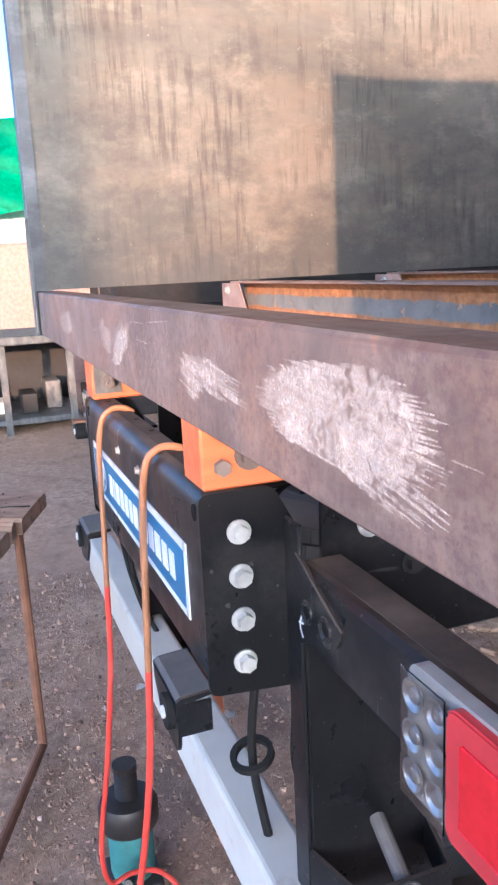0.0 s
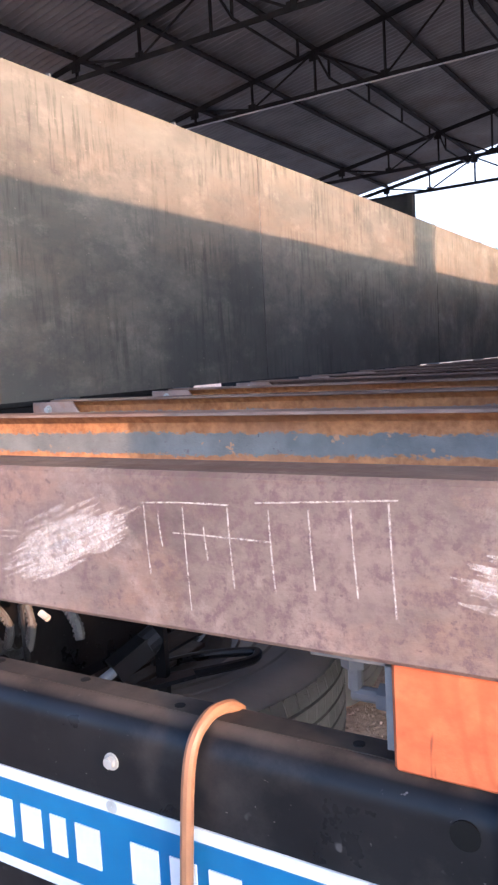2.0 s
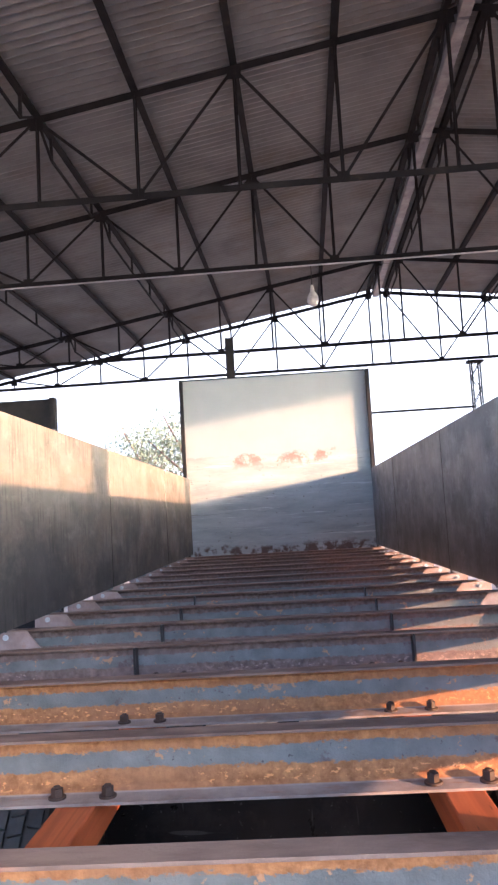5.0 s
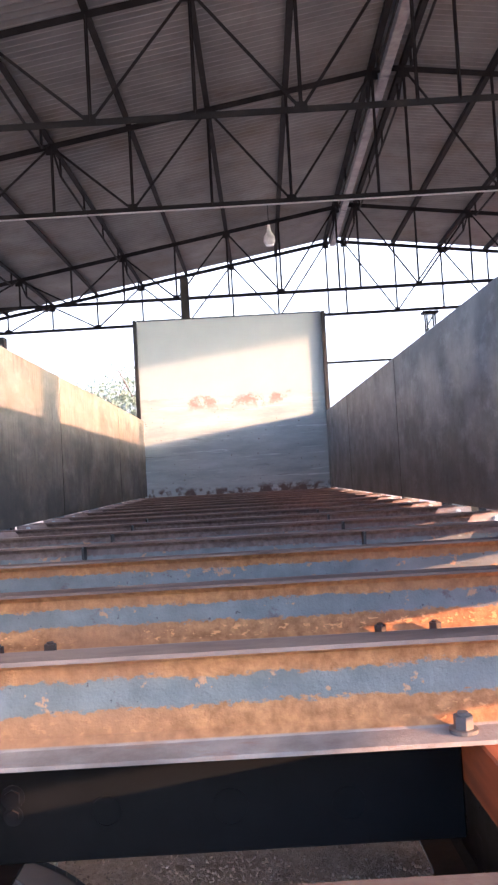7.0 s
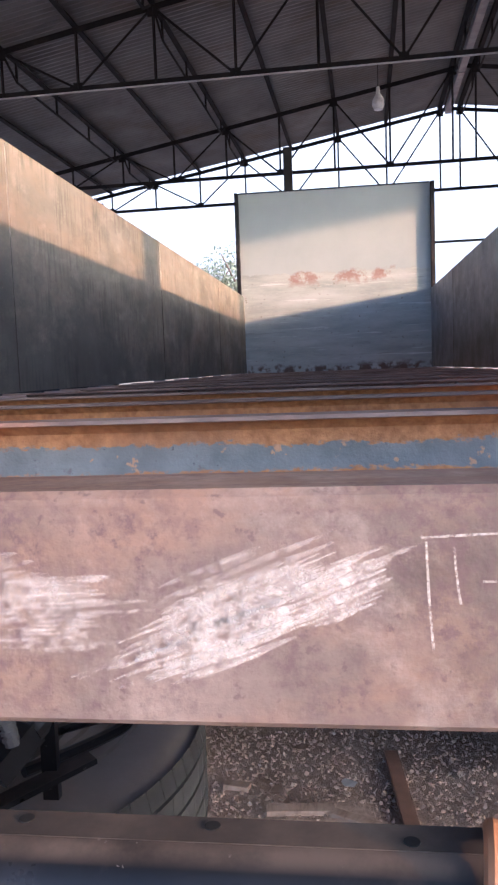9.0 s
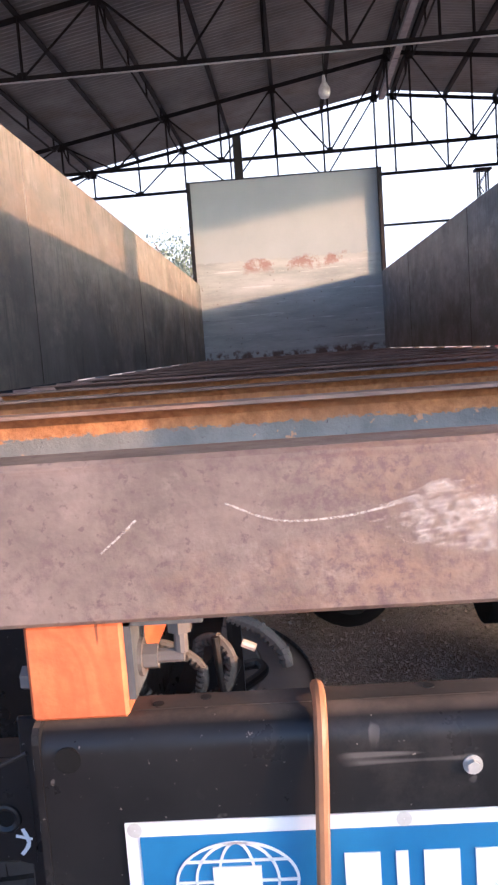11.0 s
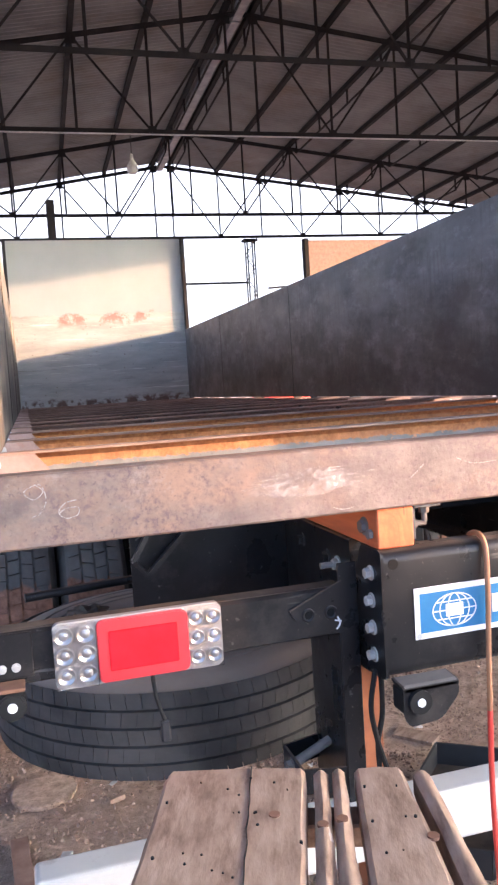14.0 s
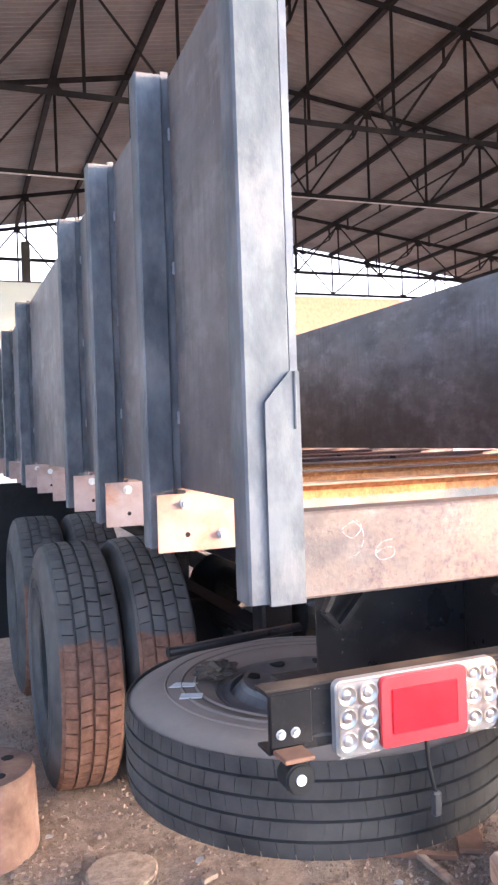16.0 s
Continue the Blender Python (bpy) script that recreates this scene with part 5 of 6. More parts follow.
# ---- loose things ----
bench = thing("bench", (-0.836, -0.064, 0), "weathered wooden plank bench on rusty steel legs", "bench")
bench.rotation_euler = (0, 0, radians(-20))


def plank(x0, x1, x2, x3, y0, y1, z0, z1, seed):
    """A worn board: far end from x0 to x1, near end from x2 to x3, with wavy edges and a rounded top."""
    bm, n = B(), 22
    rings = []
    for i in range(n + 1):
        t = i / n
        y = y1 + (y0 - y1) * t
        a, b = x0 + (x2 - x0) * t, x1 + (x3 - x1) * t
        a += 0.004 * noise.noise((y * 7, seed, 0)) + 0.002 * noise.noise((y * 30, seed, 5))
        b += 0.004 * noise.noise((y * 7, seed, 9)) + 0.003 * noise.noise((y * 45, seed, 2))
        zt = z1 + 0.003 * noise.noise((y * 5, seed, 4)) - (0.004 if i in (0, n) else 0)
        c = min(0.008, (b - a) * 0.3)
        rings.append([bm.verts.new(p) for p in ((a, y, z0), (b, y, z0), (b, y, zt - c), (b - c, y, zt), ((a + b) / 2, y, zt + 0.002), (a + c, y, zt), (a, y, zt - c))])
    for p, q in zip(rings, rings[1:]):
        for k in range(7):
            bm.faces.new((p[k], p[(k + 1) % 7], q[(k + 1) % 7], q[k]))
    bm.faces.new(rings[0])
    bm.faces.new(rings[-1][::-1])
    bmesh.ops.recalc_face_normals(bm, faces=bm.faces)
    return bm


BT = 0.832
crack = B()
C = [(0.149 + 0.004 * noise.noise((k * 0.45, 3, 1)) + 0.012 * k / 20, -0.003 - 0.019 * k) for k in range(21)]
for p, q in zip(C, C[1:]):
    bar(crack, (p[0], p[1], BT + 0.0015), (q[0], q[1], BT + 0.0015), 0.0014, 0.004)
part("crack", crack, M_RUBBER, bench, "dark crack along the wide plank")
for k, (a, b, c, d, far) in enumerate(((0.0, 0.243, 0.0, 0.250, 0.0), (0.256, 0.282, 0.262, 0.292, -0.012), (0.287, 0.311, 0.297, 0.330, -0.006), (0.327, 0.412, 0.335, 0.500, -0.006), (0.428, 0.456, 0.507, 0.545, -0.02))):
    part("plank", plank(a, b, c, d, -0.95, far, BT - 0.045, BT, k * 3.7), M_PLANK, bench, shade=True)
for k, (x, y) in enumerate(((0.195, -0.155), (0.27, -0.185), (0.30, -0.17), (0.43, -0.22))):
    part("nail", rod(B(), (x, y, BT - 0.002), (x, y, BT + 0.003), 0.009, 12), M_RUSTY, bench, "rusty flat nail head")
holes = B()
for k in range(80):
    x, y = random.uniform(0.01, 0.42), random.uniform(-0.9, -0.03)
    if 0.243 < x < 0.33:
        continue
    rod(holes, (x, y, BT - 0.002), (x, y, BT + 0.0032), random.uniform(0.0008, 0.0026), 9)
part("nail_holes", holes, M_RUBBER, bench, "dark nail holes and pits", kind="stuff")
for y in (-0.08, -0.86):
    part("bearer", box(B(), 0.01, 0.47, y - 0.03, y + 0.03, BT - 0.085, BT - 0.046, 0.004), M_PLANK, bench)
    for x, dx in ((0.03, -0.06), (0.45, 0.06)):
        part("leg", rod(B(), (x, y, BT - 0.085), (x + dx, y - 0.02, 0.012), 0.014, 10), M_RUSTY, bench, "rusty steel tube leg", True)
    part("foot_rail", rod(B(), (-0.03, y - 0.02, 0.014), (0.51, y - 0.02, 0.014), 0.014, 10), M_RUSTY, bench, "rusty floor rail", True)


def hose(name, pts, split, label):
    t = thing(name, pts[0], label, "hose")
    for nm, ps, mat, tag in (("upper_hose", pts[: split + 1], M_HOSE_A, "orange-brown length"), ("lower_hose", pts[split:], M_HOSE_B, "red length")):
        hold(t, part(nm, smooth_tube(B(), ps, 0.0058, 10), mat, None, tag, True))
    return t


hose("air_hose", [(-0.138, 0.062, 1.152), (-0.138, 0.045, 1.1625), (-0.137, 0.018, 1.162), (-0.138, -0.003, 1.135), (-0.142, -0.012, 1.05), (-0.147, -0.014, 0.93), (-0.152, -0.018, 0.80), (-0.158, -0.025, 0.62), (-0.163, -0.05, 0.40), (-0.165, -0.08, 0.20), (-0.165, -0.07, 0.10), (-0.172, -0.02, 0.10), (-0.165, 0.04, 0.09), (-0.12, 0.075, 0.06), (-0.06, 0.04, 0.02), (-0.04, -0.06, 0.012), (0.10, -0.08, 0.012)],
     6, "orange and red air hose hung over the cross member")
hose("air_hose", [(0.246, 0.062, 1.152), (0.244, 0.045, 1.1625), (0.240, 0.018, 1.162), (0.236, -0.003, 1.135), (0.233, -0.012, 1.05), (0.228, -0.016, 0.93), (0.222, -0.02, 0.80), (0.214, -0.03, 0.62), (0.2, -0.06, 0.40), (0.19, -0.11, 0.18), (0.16, -0.14, 0.03), (0.02, -0.2, 0.012), (-0.12, -0.12, 0.012)],
     6, "orange and red air hose hung over the cross member")


def bottle_jack(x, y):
    t = thing("bottle_jack", (x, y, 0), "oily bottle jack with a teal body on the ground", "jack")
    t.scale = (0.80, 0.80, 0.83)
    part("base", box(B(), -0.085, 0.085, -0.075, 0.075, -0.01, 0.03, 0.008, 2), M_JACK, t)
    part("cylinder", lathe(B(), [(0.001, 0.03), (0.062, 0.03), (0.066, 0.05), (0.066, 0.17), (0.058, 0.185), (0.001, 0.185)], 28), M_TEAL, t, "chipped teal cylinder", True)
    part("collar", lathe(B(), [(0.03, 0.185), (0.082, 0.187), (0.088, 0.2), (0.088, 0.25), (0.078, 0.268), (0.03, 0.27)], 28), M_JACK, t, "wide oily collar", True)
    thread = B()
    for k in range(7):
        lathe(thread, [(0.026, 0.27 + k * 0.011), (0.034, 0.2755 + k * 0.011), (0.026, 0.281 + k * 0.011)], 20)
    part("screw", rod(thread, (0, 0, 0.26), (0, 0, 0.36), 0.026, 20), M_JACK, t, "threaded screw head", True)
    part("saddle", rod(B(), (0, 0, 0.355), (0, 0, 0.375), 0.036, 16), M_JACK, t)
    part("pump_socket", rod(B(), (0.06, -0.02, 0.05), (0.13, -0.04, 0.09), 0.015, 10), M_JACK, t)
    return t


bottle_jack(-0.27, 0.0)

# timber prop under the cross member
prop = new("timber_prop", mesh_of("timber_prop", bar(B(), (-0.315, 0.255, -0.01), (-0.335, 0.2, 0.91), 0.055, 0.05, (0, 1, 0)), M_PROP))
tagged(prop, "brown sawn timber prop under the cross member", "timber")


def tray():
    """A dark moulded cover lying open side up, with an upturned rim and stubs."""
    t = thing("plastic_cover", (0.33, 0.92, 0.012), "black moulded plastic cover lying upside down", "cover")
    t.rotation_euler = (radians(2), 0, radians(8))
    out = [(-0.33, -0.25), (-0.27, -0.05), (-0.12, 0.1), (0.06, 0.24), (0.2, 0.12), (0.36, -0.02), (0.34, -0.3), (0.05, -0.38), (-0.2, -0.36)]
    bm = B()
    prism(bm, out, "z", 0.0, 0.012)
    part("floor_pan", bm, M_DUSTY, t, "dusty ribbed inside")
    for i in range(len(out)):
        a, b = out[i], out[(i + 1) % len(out)]
        part("rim_wall", bar(B(), (a[0], a[1], 0.05), (b[0], b[1], 0.05), 0.008, 0.09), M_DARK, t)
    for x, y in ((0.0, 0.06), (0.12, -0.02), (0.02, -0.2), (0.22, -0.15)):
        part("stub", rod(B(), (x, y, 0.012), (x, y, 0.075), 0.011, 8, 0.007), M_DARK, t)
    for x, y, r in ((-0.1, -0.08, 0.04), (0.15, -0.2, 0.085)):
        part("boss", rod(B(), (x, y, 0.012), (x, y, 0.026), r, 24), M_DUSTY, t, shade=True)
    return t


tray()


def drum(x, y, r, h, label):
    t = thing("brake_drum", (x, y, 0), label, "brake drum")
    part("shell", lathe(B(), [(r * 0.99, -0.01), (r, 0.02), (r * 0.96, h - 0.02), (r * 0.92, h), (0.085, h), (0.085, h - 0.02), (r * 0.88, h - 0.02), (r * 0.88, -0.01)], 40), M_DRUM, t, shade=True)
    for k in range(5):
        a = 2 * math.pi * (k + 0.3) / 5
        part("hole", rod(B(), (0.14 * math.cos(a), 0.14 * math.sin(a), h - 0.004), (0.14 * math.cos(a), 0.14 * math.sin(a), h + 0.002), 0.024, 16), M_RUBBER, t)
    return t


drum(-1.55, 2.0, 0.235, 0.29, "rusty brake drum standing on the ground")


def loose(name, bm, mat, label, category, group=""):
    return tagged(new(name, mesh_of(name, bm, mat)), label, category, group)


# tools and paper on the spare wheel
loose("paper_scrap", prism(B(), [(-1.05, 1.03), (-0.985, 1.005), (-0.965, 1.03), (-1.02, 1.06)], "z", 0.8005, 0.8025), M_PAPER, "folded white paper on the spare tyre", "paper")
loose("folded_card", prism(B(), [(-1.05, 0.925), (-0.995, 0.905), (-0.98, 0.935), (-1.035, 0.958)], "z", 0.8005, 0.804), M_PAPER, "small folded white card on the spare tyre", "paper")
rag = B()
bmesh.ops.create_icosphere(rag, subdivisions=3, radius=0.05)
for v in rag.verts:
    v.co = Vector((-0.895, 1.07, 0.816)) + Vector((v.co.x * 1.1, v.co.y * 0.8, max(v.co.z * 0.5, -0.0155))) * (1 + 0.7 * noise.noise(v.co * 45))
loose("rag", rag, M_DUSTY, "crumpled dirty rag on the spare tyre", "rag")
# manhole lid and strips on the ground
loose("concrete_lid", lathe(B(), [(0.001, -0.02), (0.12, -0.02), (0.125, -0.004), (0.118, 0.0), (0.001, 0.0)], 32, pose(-1.08, 1.62, 0)), M_GROUND, "round earth-covered lid in the ground", "lid")
for k, (x, y, rz, l, w) in enumerate(((0.312, 2.13, 95, 0.53, 0.05), (0.18, 1.94, 153, 0.22, 0.04), (-0.247, 2.13, 170, 0.09, 0.04), (-0.25, 1.35, 150, 0.6, 0.03), (0.16, 1.35, 60, 0.34, 0.09), (-0.02, 2.0, 5, 0.22, 0.05), (-0.105, 1.23, 92, 0.55, 0.028), (0.42, 1.45, 130, 0.18, 0.09), (-0.82, 1.44, 20, 0.06, 0.02))):
    ob = loose("scrap_strip", box(B(), -l / 2, l / 2, -w / 2, w / 2, -0.006, 0.012, 0.002), M_RUSTY if k in (0, 3, 4) else M_PLANK, "rusty flat offcut lying on the ground", "offcut", "offcuts on the ground")
    ob.matrix_basis = pose(x, y, 0.0, 1, 0, rz)
sc = loose("slotted_strip", box(B(), -0.03, 0.03, -0.28, 0.28, -0.007, 0.005, 0.002), M_DRUM, "rusty slotted steel strip on the ground", "offcut")
sc.matrix_basis = pose(-1.15, 1.02, 0.004, 0, 0, 4)
random.seed(5)
for k in range(38):
    x, y, a = random.uniform(-1.6, 0.9), random.uniform(0.1, 3.2), random.uniform(0.012, 0.035)
    bm = B()
    v = [bm.verts.new((a * math.cos(t) * random.uniform(0.6, 1.2), a * math.sin(t) * random.uniform(0.6, 1.2), random.uniform(0.0, 0.012))) for t in (0.3, 1.3, 2.4, 3.5, 4.6, 5.6)]
    f = bm.faces.new(v)
    bmesh.ops.solidify(bm, geom=[f], thickness=0.002)
    ob = loose("paper_litter", bm, M_PAPER if k % 3 else M_PLANK, "small pale scrap lying on the earth", "litter", "litter on the ground")
    ob.matrix_basis = pose(x, y, 0.004, 0, 0, 57 * k)


def gravel():
    """Small stones strewn over the earth, one mesh."""
    rng = np.random.default_rng(3)
    base = B()
    bmesh.ops.create_icosphere(base, subdivisions=1, radius=1)
    vs = np.array([v.co[:] for v in base.verts])
    fs = np.array([[v.index for v in f.verts] for f in base.faces])
    base.free()
    n = 60000
    pos = np.stack([rng.uniform(-2.4, 1.2, n), rng.uniform(-0.4, 4.0, n), np.zeros(n)], 1)
    size = 0.0017 + 0.0075 * rng.random(n) ** 5
    near = np.arange(n) < 6000
    pos[near, 0], pos[near, 1] = rng.uniform(-0.5, 0.75, 6000), rng.uniform(0.9, 2.9, 6000)
    size[near] = 0.0025 + 0.005 * rng.random(6000) ** 2
    pos[:, 2] = -0.008 + 0.003 * rng.random(n)
    pos[near, 2] = -0.006
    stretch = 0.55 + 0.7 * rng.random((n, 1, 3))
    jit = 1 + 0.7 * (rng.random((n, len(vs), 1)) - 0.5)
    allv = (vs[None] * stretch * jit * size[:, None, None] + pos[:, None]).reshape(-1, 3)
    allf = (fs[None] + (np.arange(n) * len(vs))[:, None, None]).reshape(-1, 3)
    me = bpy.data.meshes.new("gravel")
    me.from_pydata(allv.tolist(), [], allf.tolist())
    me.materials.append(M_STONE)
    return tagged(new("gravel", me), "small stones strewn over brown earth", "gravel", kind="stuff")


gravel()

# cables, hoses and plugs in the gap above the cross member
def ribbed(bm, pts, r):
    """A ribbed conduit: rings threaded closely along a smooth line."""
    smooth_tube(bm, pts, r * 0.82, 8)
    P = [Vector(p) for p in pts]
    for p, q in zip(P, P[1:]):
        n = max(2, int((q - p).length / 0.006))
        for k in range(n):
            c, d = p + (q - p) * k / n, (q - p).normalized() * 0.0017
            rod(bm, c - d, c + d, r, 10)
    return bm


loom = thing("wiring_loom", (-0.1, 0.25, 1.1), "grey ribbed wiring loops and black plugs behind the cross member", "wiring")
LOOP = [(-0.315 + 0.012 * k + 0.042 * math.cos(0.9 * k + 2.2), 0.25 + 0.012 * math.sin(k), 1.105 + 0.042 * math.sin(0.9 * k + 2.2)) for k in range(9)]
hold(loom, part("conduit", ribbed(B(), LOOP, 0.0068), M_CABLE, None, "grey ribbed loop"))
hold(loom, part("conduit", ribbed(B(), [(-0.34, 0.235, 1.15), (-0.32, 0.23, 1.155), (-0.28, 0.23, 1.145), (-0.25, 0.228, 1.12), (-0.255, 0.225, 1.09), (-0.29, 0.225, 1.075), (-0.33, 0.228, 1.085)], 0.0062), M_CABLE, None, "grey ribbed loop"))
hold(loom, part("conduit", ribbed(B(), [(-0.22, 0.28, 1.16), (-0.185, 0.275, 1.145), (-0.16, 0.27, 1.12), (-0.155, 0.268, 1.10)], 0.0085), M_CABLE, None, "grey ribbed stub"))
hold(loom, part("lead", smooth_tube(B(), [(-0.235, 0.24, 1.15), (-0.232, 0.238, 1.11), (-0.228, 0.235, 1.07)], 0.005, 8), M_DARK, None, "", True))
hold(loom, part("lead_tip", rod(B(), (-0.205, 0.245, 1.14), (-0.19, 0.245, 1.133), 0.005, 8), M_PAPER))
loom.location += Vector((-0.01, 0.02, -0.02))
plug = thing("cable_plug", (-0.28, 0.53, 0.95), "black cable plug with a white tip and a bent steel loop", "plug")
for nm, bm, mt, tag in (("plug_body", bar(B(), (-0.30, 0.50, 0.93), (-0.27, 0.56, 0.965), 0.04, 0.035), M_DARK, ""), ("collar", rod(B(), (-0.272, 0.556, 0.963), (-0.262, 0.576, 0.975), 0.024, 14), M_DARK, ""),
                        ("plug_tip", rod(B(), (-0.318, 0.464, 0.91), (-0.30, 0.50, 0.93), 0.009, 10), M_SIGNWHITE, "white plug tip"), ("lead", smooth_tube(B(), [(-0.318, 0.464, 0.91), (-0.33, 0.44, 0.89), (-0.35, 0.43, 0.86)], 0.008, 8), M_RUBBER, ""),
                        ("stay", bar(B(), (-0.249, 0.572, 0.86), (-0.249, 0.572, 1.15), 0.022, 0.012, (0, 1, 0)), M_BLACK, "black upright stay"), ("flat_stay", bar(B(), (-0.31, 0.49, 0.885), (-0.20, 0.60, 0.905), 0.03, 0.008), M_BLACK, ""),
                        ("steel_loop", smooth_tube(B(), [(-0.38, 0.70, 0.85), (-0.33, 0.80, 0.845), (-0.25, 0.87, 0.842), (-0.225, 0.86, 0.842), (-0.225, 0.82, 0.842), (-0.27, 0.74, 0.845), (-0.33, 0.66, 0.848)], 0.010, 10), M_BLACK, "bent black steel loop")):
    hold(plug, part(nm, bm, mt, None, tag))
ring = thing("ring_cable", (0.42, 0.19, 0.62), "black cable with a rubber ring under the cross member", "cable")
hold(ring, part("cable", smooth_tube(B(), [(0.376, 0.120, 0.895), (0.382, 0.100, 0.822), (0.386, 0.090, 0.722), (0.396, 0.100, 0.622), (0.406, 0.120, 0.502)], 0.007, 8), M_RUBBER, None, "", True))
hold(ring, part("rubber_ring", lathe(B(), [(0.024, -0.005), (0.033, -0.005), (0.033, 0.005), (0.024, 0.005)], 20, pose(0.386, 0.090, 0.722, 15, 10, 0)), M_RUBBER, None, "thick rubber ring", True))
for k, pts in enumerate(([(-0.375, 0.05, 0.90), (-0.385, 0.06, 0.82), (-0.37, 0.07, 0.74), (-0.34, 0.09, 0.65), (-0.33, 0.12, 0.58)], [(-0.36, 0.06, 0.90), (-0.355, 0.07, 0.80), (-0.365, 0.08, 0.72), (-0.345, 0.11, 0.6)],
                         [(0.10, 0.30, 0.93), (0.11, 0.29, 0.80), (0.13, 0.3, 0.66), (0.14, 0.32, 0.58)], [(0.40, 0.16, 0.89), (0.41, 0.15, 0.78), (0.405, 0.15, 0.70), (0.42, 0.17, 0.6), (0.43, 0.2, 0.45)])):
    ob = tagged(new("cable", mesh_of("cable", smooth_tube(B(), pts, 0.006, 8), M_RUBBER, True)), "black cable hanging below the cross member", "cable", "hanging cables")
# lamp lead hanging from the tail lamp
lead = cpart("lamp_lead", smooth_tube(B(), [(-0.83, 0.11, 0.95), (-0.825, 0.112, 0.90), (-0.815, 0.115, 0.86), (-0.81, 0.115, 0.845)], 0.004, 8), M_RUBBER, "hanging lamp lead", True)
cpart("plug", box(B(), -0.82, -0.80, 0.108, 0.12, 0.80, 0.845, 0.004), M_DARK, parent=lead)

# ---- beyond the truck ----
# neighbour bodies: front panels of other trucks under the same roof
nb = thing("neighbour_body", (4.6, 9.6, 0), "tan front board of another truck body", "truck body")
hold(nb, part("board", box(B(), 3.17, 6.2, 9.6, 9.66, 0.4, 3.58), M_TAN))
hold(nb, part("edge_post", box(B(), 3.11, 3.17, 9.55, 9.68, 0.0, 3.6), M_TRUSS))
nb = thing("neighbour_body", (-4.2, 9.6, 0), "dark front board of another truck body", "truck body")
hold(nb, part("board", box(B(), -6.0, -2.92, 9.6, 9.66, 0.4, 3.5), M_TRUSS))
hold(nb, part("edge_post", box(B(), -2.92, -2.85, 9.55, 9.68, 0.0, 3.51), M_TRUSS))


def tarp():
    bm = B()
    n = 18
    rows = [[bm.verts.new((-9.3 + 0.12 * math.sin(j * 0.9 + i * 0.4), -1.2 + 0.22 * j, 2.25 + 1.1 * i / n - 0.1 * math.sin(j * 0.35))) for j in range(13)] for i in range(n + 1)]
    for i in range(n):
        for j in range(12):
            bm.faces.new((rows[i][j], rows[i][j + 1], rows[i + 1][j + 1], rows[i + 1][j]))
    bmesh.ops.solidify(bm, geom=bm.faces[:], thickness=0.01)
    return tagged(new("tarpaulin", mesh_of("tarpaulin", bm, M_GREEN, True)), "green tarpaulin hung along the yard's edge", "tarpaulin")


tarp()
pale = thing("site_fence", (-9.6, 1.0, 0), "pale sheet fence with a clay bank below it", "fence")
hold(pale, part("sheet", box(B(), -9.62, -9.6, -3, 6, 1.86, 2.3), M_PAPER))
hold(pale, part("bank", box(B(), -9.9, -9.5, -3, 6, -0.05, 1.86, 0.03), M_TAN, label="clay brown bank"))
hold(pale, part("hanger_post", box(B(), -9.55, -9.45, -1.3, -1.2, 0, 3.5), M_TRUSS))
hold(pale, part("hanger_post", box(B(), -9.55, -9.45, 1.5, 1.6, 0, 3.5), M_TRUSS))
rack = thing("steel_rack", (-6.0, 0.6, 0), "grey steel rack with scrap under a tabletop", "rack")
hold(rack, part("top", box(B(), -7.2, -6.0, -1.2, 0.8, 0.82, 0.9, 0.01), M_PILLAR))
hold(rack, part("shelf", box(B(), -7.2, -6.05, -1.15, 0.78, 0.08, 0.14, 0.01), M_PILLAR))
for y in (-1.1, -0.5, 0.1, 0.7):
    hold(rack, part("leg", box(B(), -6.08, -6.02, y - 0.03, y + 0.03, -0.02, 0.82), M_PILLAR))
hold(rack, part("back", box(B(), -7.22, -7.2, -1.2, 0.8, 0, 0.82), M_DARK))
for k in range(7):
    hold(rack, part("scrap", box(B(), -6.9 + 0.1 * (k % 3), -6.5 + 0.1 * (k % 3), -1 + 0.25 * k, -0.85 + 0.25 * k, 0.14, 0.25 + 0.08 * (k % 4), 0.01), (M_PILLAR, M_PAPER, M_DARK)[k % 3]))


# dark blocks added so that the gap under the left side sheet looks dark
stack = thing("steel_stack", (-6.9, 4.9, 0), "long stack of dark blocks added to darken the gap under the side sheet", "steel stack")
for layer in range(5):
    for k in range(3):
        x = -7.3 + 0.32 * k + 0.03 * layer
        hold(stack, part("steel_section", box(B(), x, x + 0.28, 0.95 + 0.07 * layer, 9.2 - 0.1 * k, -0.01 + 0.272 * layer, 0.26 + 0.272 * layer, 0.006), M_TRUSS))


crane = thing("mobile_crane", (7.8, 24.6, 0), "distant red mobile crane with a slanted boom", "crane")
hold(crane, part("body", box(B(), 6.9, 9.2, 24, 26, 0.4, 2.6, 0.08, 2), M_HOSE_B))
hold(crane, part("mast", box(B(), 7.75, 8.35, 24.2, 24.8, 2.6, 4.6, 0.03), M_HOSE_B))
hold(crane, part("boom", bar(B(), (6.2, 24.1, 3.85), (9.3, 24.1, 4.9), 0.16, 0.16, (0, 1, 0)), M_HOSE_B))
hold(crane, part("rail", bar(B(), (7.2, 24.1, 4.72), (8.3, 24.1, 4.78), 0.06, 0.06, (0, 1, 0)), M_TRUSS))
for x in (7.1, 9.0):
    for y in (24.05, 25.95):
        hold(crane, part("wheel", rod(B(), (x, y - 0.15, 0.4), (x, y + 0.15, 0.4), 0.42, 20), M_RUBBER))


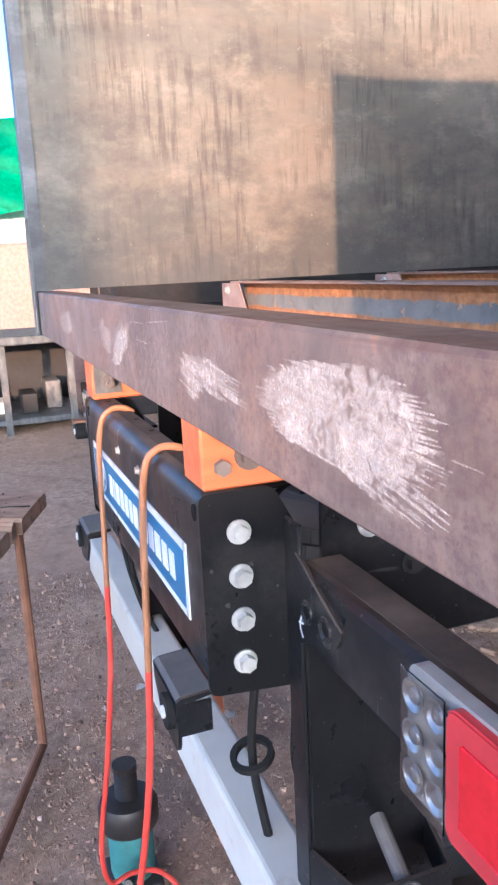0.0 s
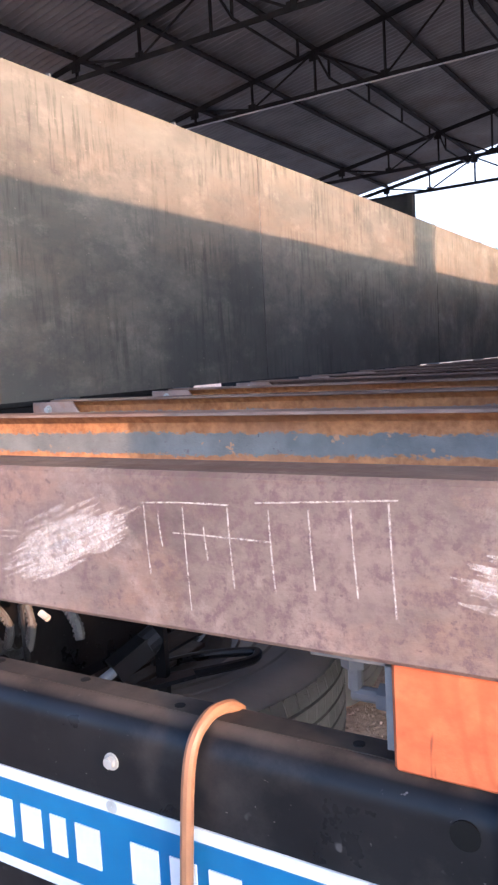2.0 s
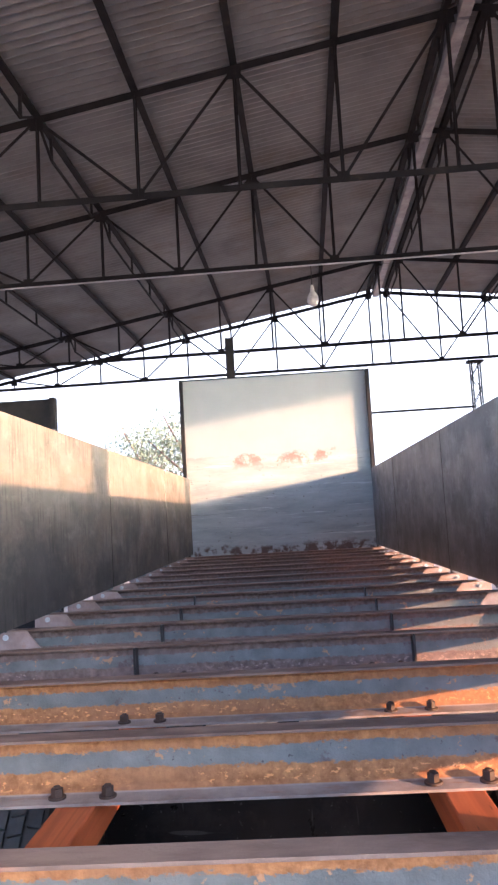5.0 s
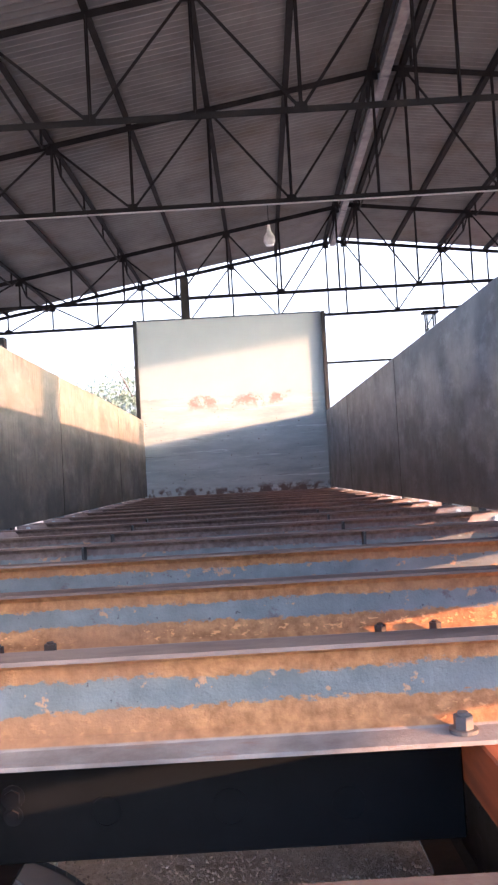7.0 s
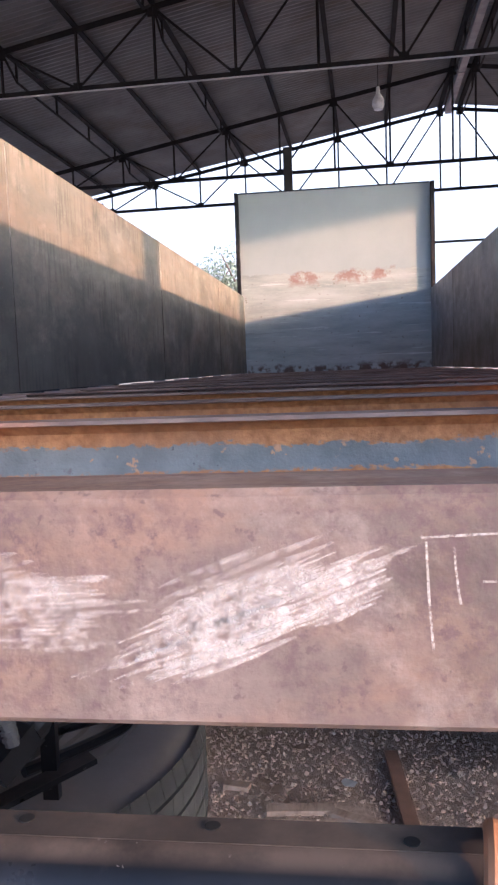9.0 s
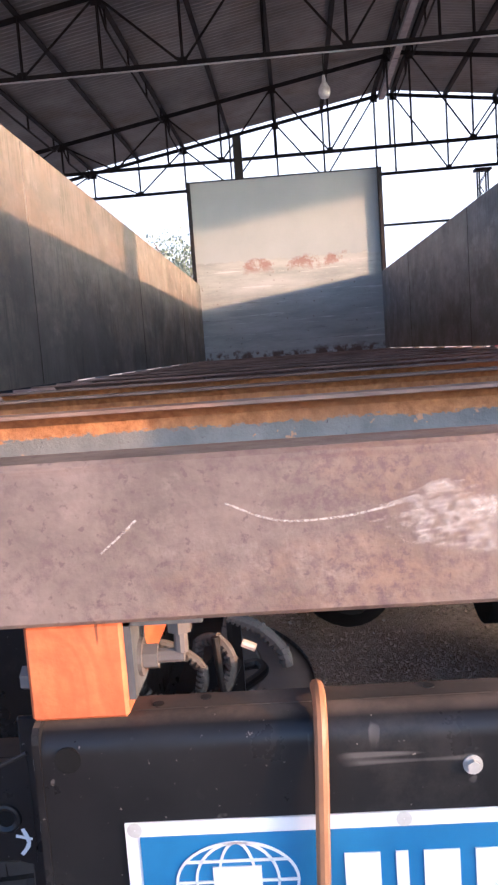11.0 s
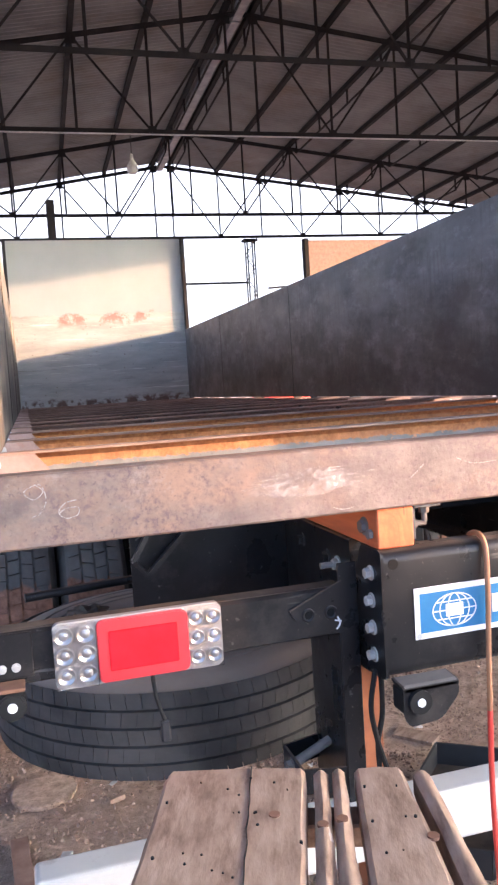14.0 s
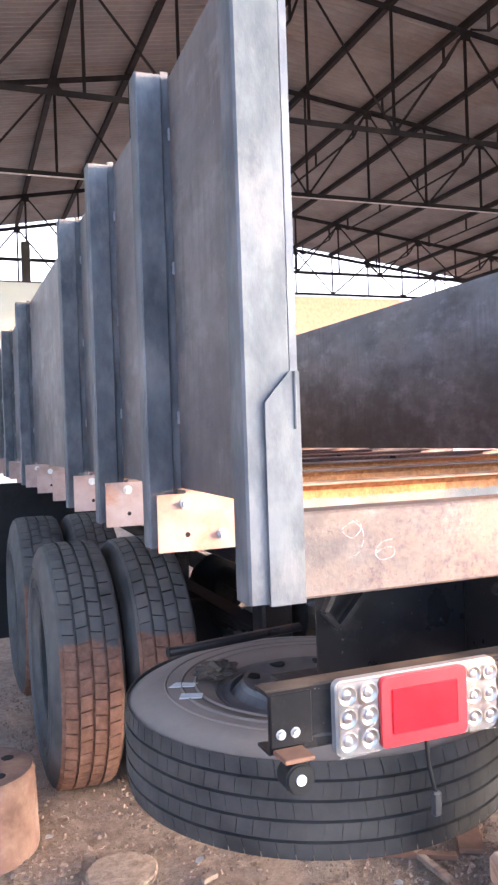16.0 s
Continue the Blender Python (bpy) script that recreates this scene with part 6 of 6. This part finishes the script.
def haze():
    """A glowing sheet far beyond the trees that stands in for white morning haze and closes the view."""
    m = bpy.data.materials.new("haze_glow_sheet")
    m.use_nodes = True
    n, link = m.node_tree.nodes, m.node_tree.links
    # the sky's brightness is put in as emission, which also lights the shed
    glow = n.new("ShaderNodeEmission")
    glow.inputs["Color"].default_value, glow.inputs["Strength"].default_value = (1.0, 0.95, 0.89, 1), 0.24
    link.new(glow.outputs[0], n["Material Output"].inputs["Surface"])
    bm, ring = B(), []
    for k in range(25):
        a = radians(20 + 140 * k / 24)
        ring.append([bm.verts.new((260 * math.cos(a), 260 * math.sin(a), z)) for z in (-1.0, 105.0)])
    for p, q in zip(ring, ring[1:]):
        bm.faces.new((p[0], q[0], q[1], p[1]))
    return part("backdrop", bm, m, None, "glowing white sheet standing in for hazy sky over the far horizon", True, "structure")


haze()


def tree(x, y, h, seed):
    rng = random.Random(seed)
    t = thing("tree", (x, y, 0), "hazy grey-green tree beyond the shed", "tree")
    bm = B()
    rod(bm, (0, 0, 0), (0.1, 0, h * 0.55), 0.28, 10, 0.16)
    for k in range(9):
        a = 2.4 * k
        rod(bm, (0.1, 0, h * (0.35 + 0.03 * k)), (math.cos(a) * h * 0.25, math.sin(a) * h * 0.25, h * (0.55 + 0.045 * k)), 0.1, 7, 0.03)
    part("trunk", bm, M_BARK, t, shade=True)
    lv = B()
    for k in range(2600):
        a, u, rr = rng.uniform(0, 6.283), rng.uniform(-1, 1), rng.random() ** 0.45
        blob = 0.75 + 0.35 * noise.noise((math.cos(a) * 1.8, math.sin(a) * 1.8, u * 2 + seed))
        c = Vector((math.cos(a) * math.sqrt(1 - u * u) * h * 0.36 * rr * blob, math.sin(a) * math.sqrt(1 - u * u) * h * 0.36 * rr * blob, h * 0.68 + u * h * 0.33 * rr * blob))
        s = rng.uniform(0.07, 0.16)
        e = Euler((rng.uniform(0, 6), rng.uniform(0, 6), rng.uniform(0, 6))).to_matrix()
        lv.faces.new([lv.verts.new(c + e @ Vector(p)) for p in ((-s, 0, 0), (0, -s * 0.5, 0.02), (s, 0, 0), (0, s * 0.5, 0.02))])
    part("crown", lv, M_LEAF, t)
    return t


tree(-5.6, 45, 9.0, 1)
tree(-9.5, 52, 9.5, 2)
tree(17, 75, 8.0, 4)
tree(23, 80, 8.5, 6)
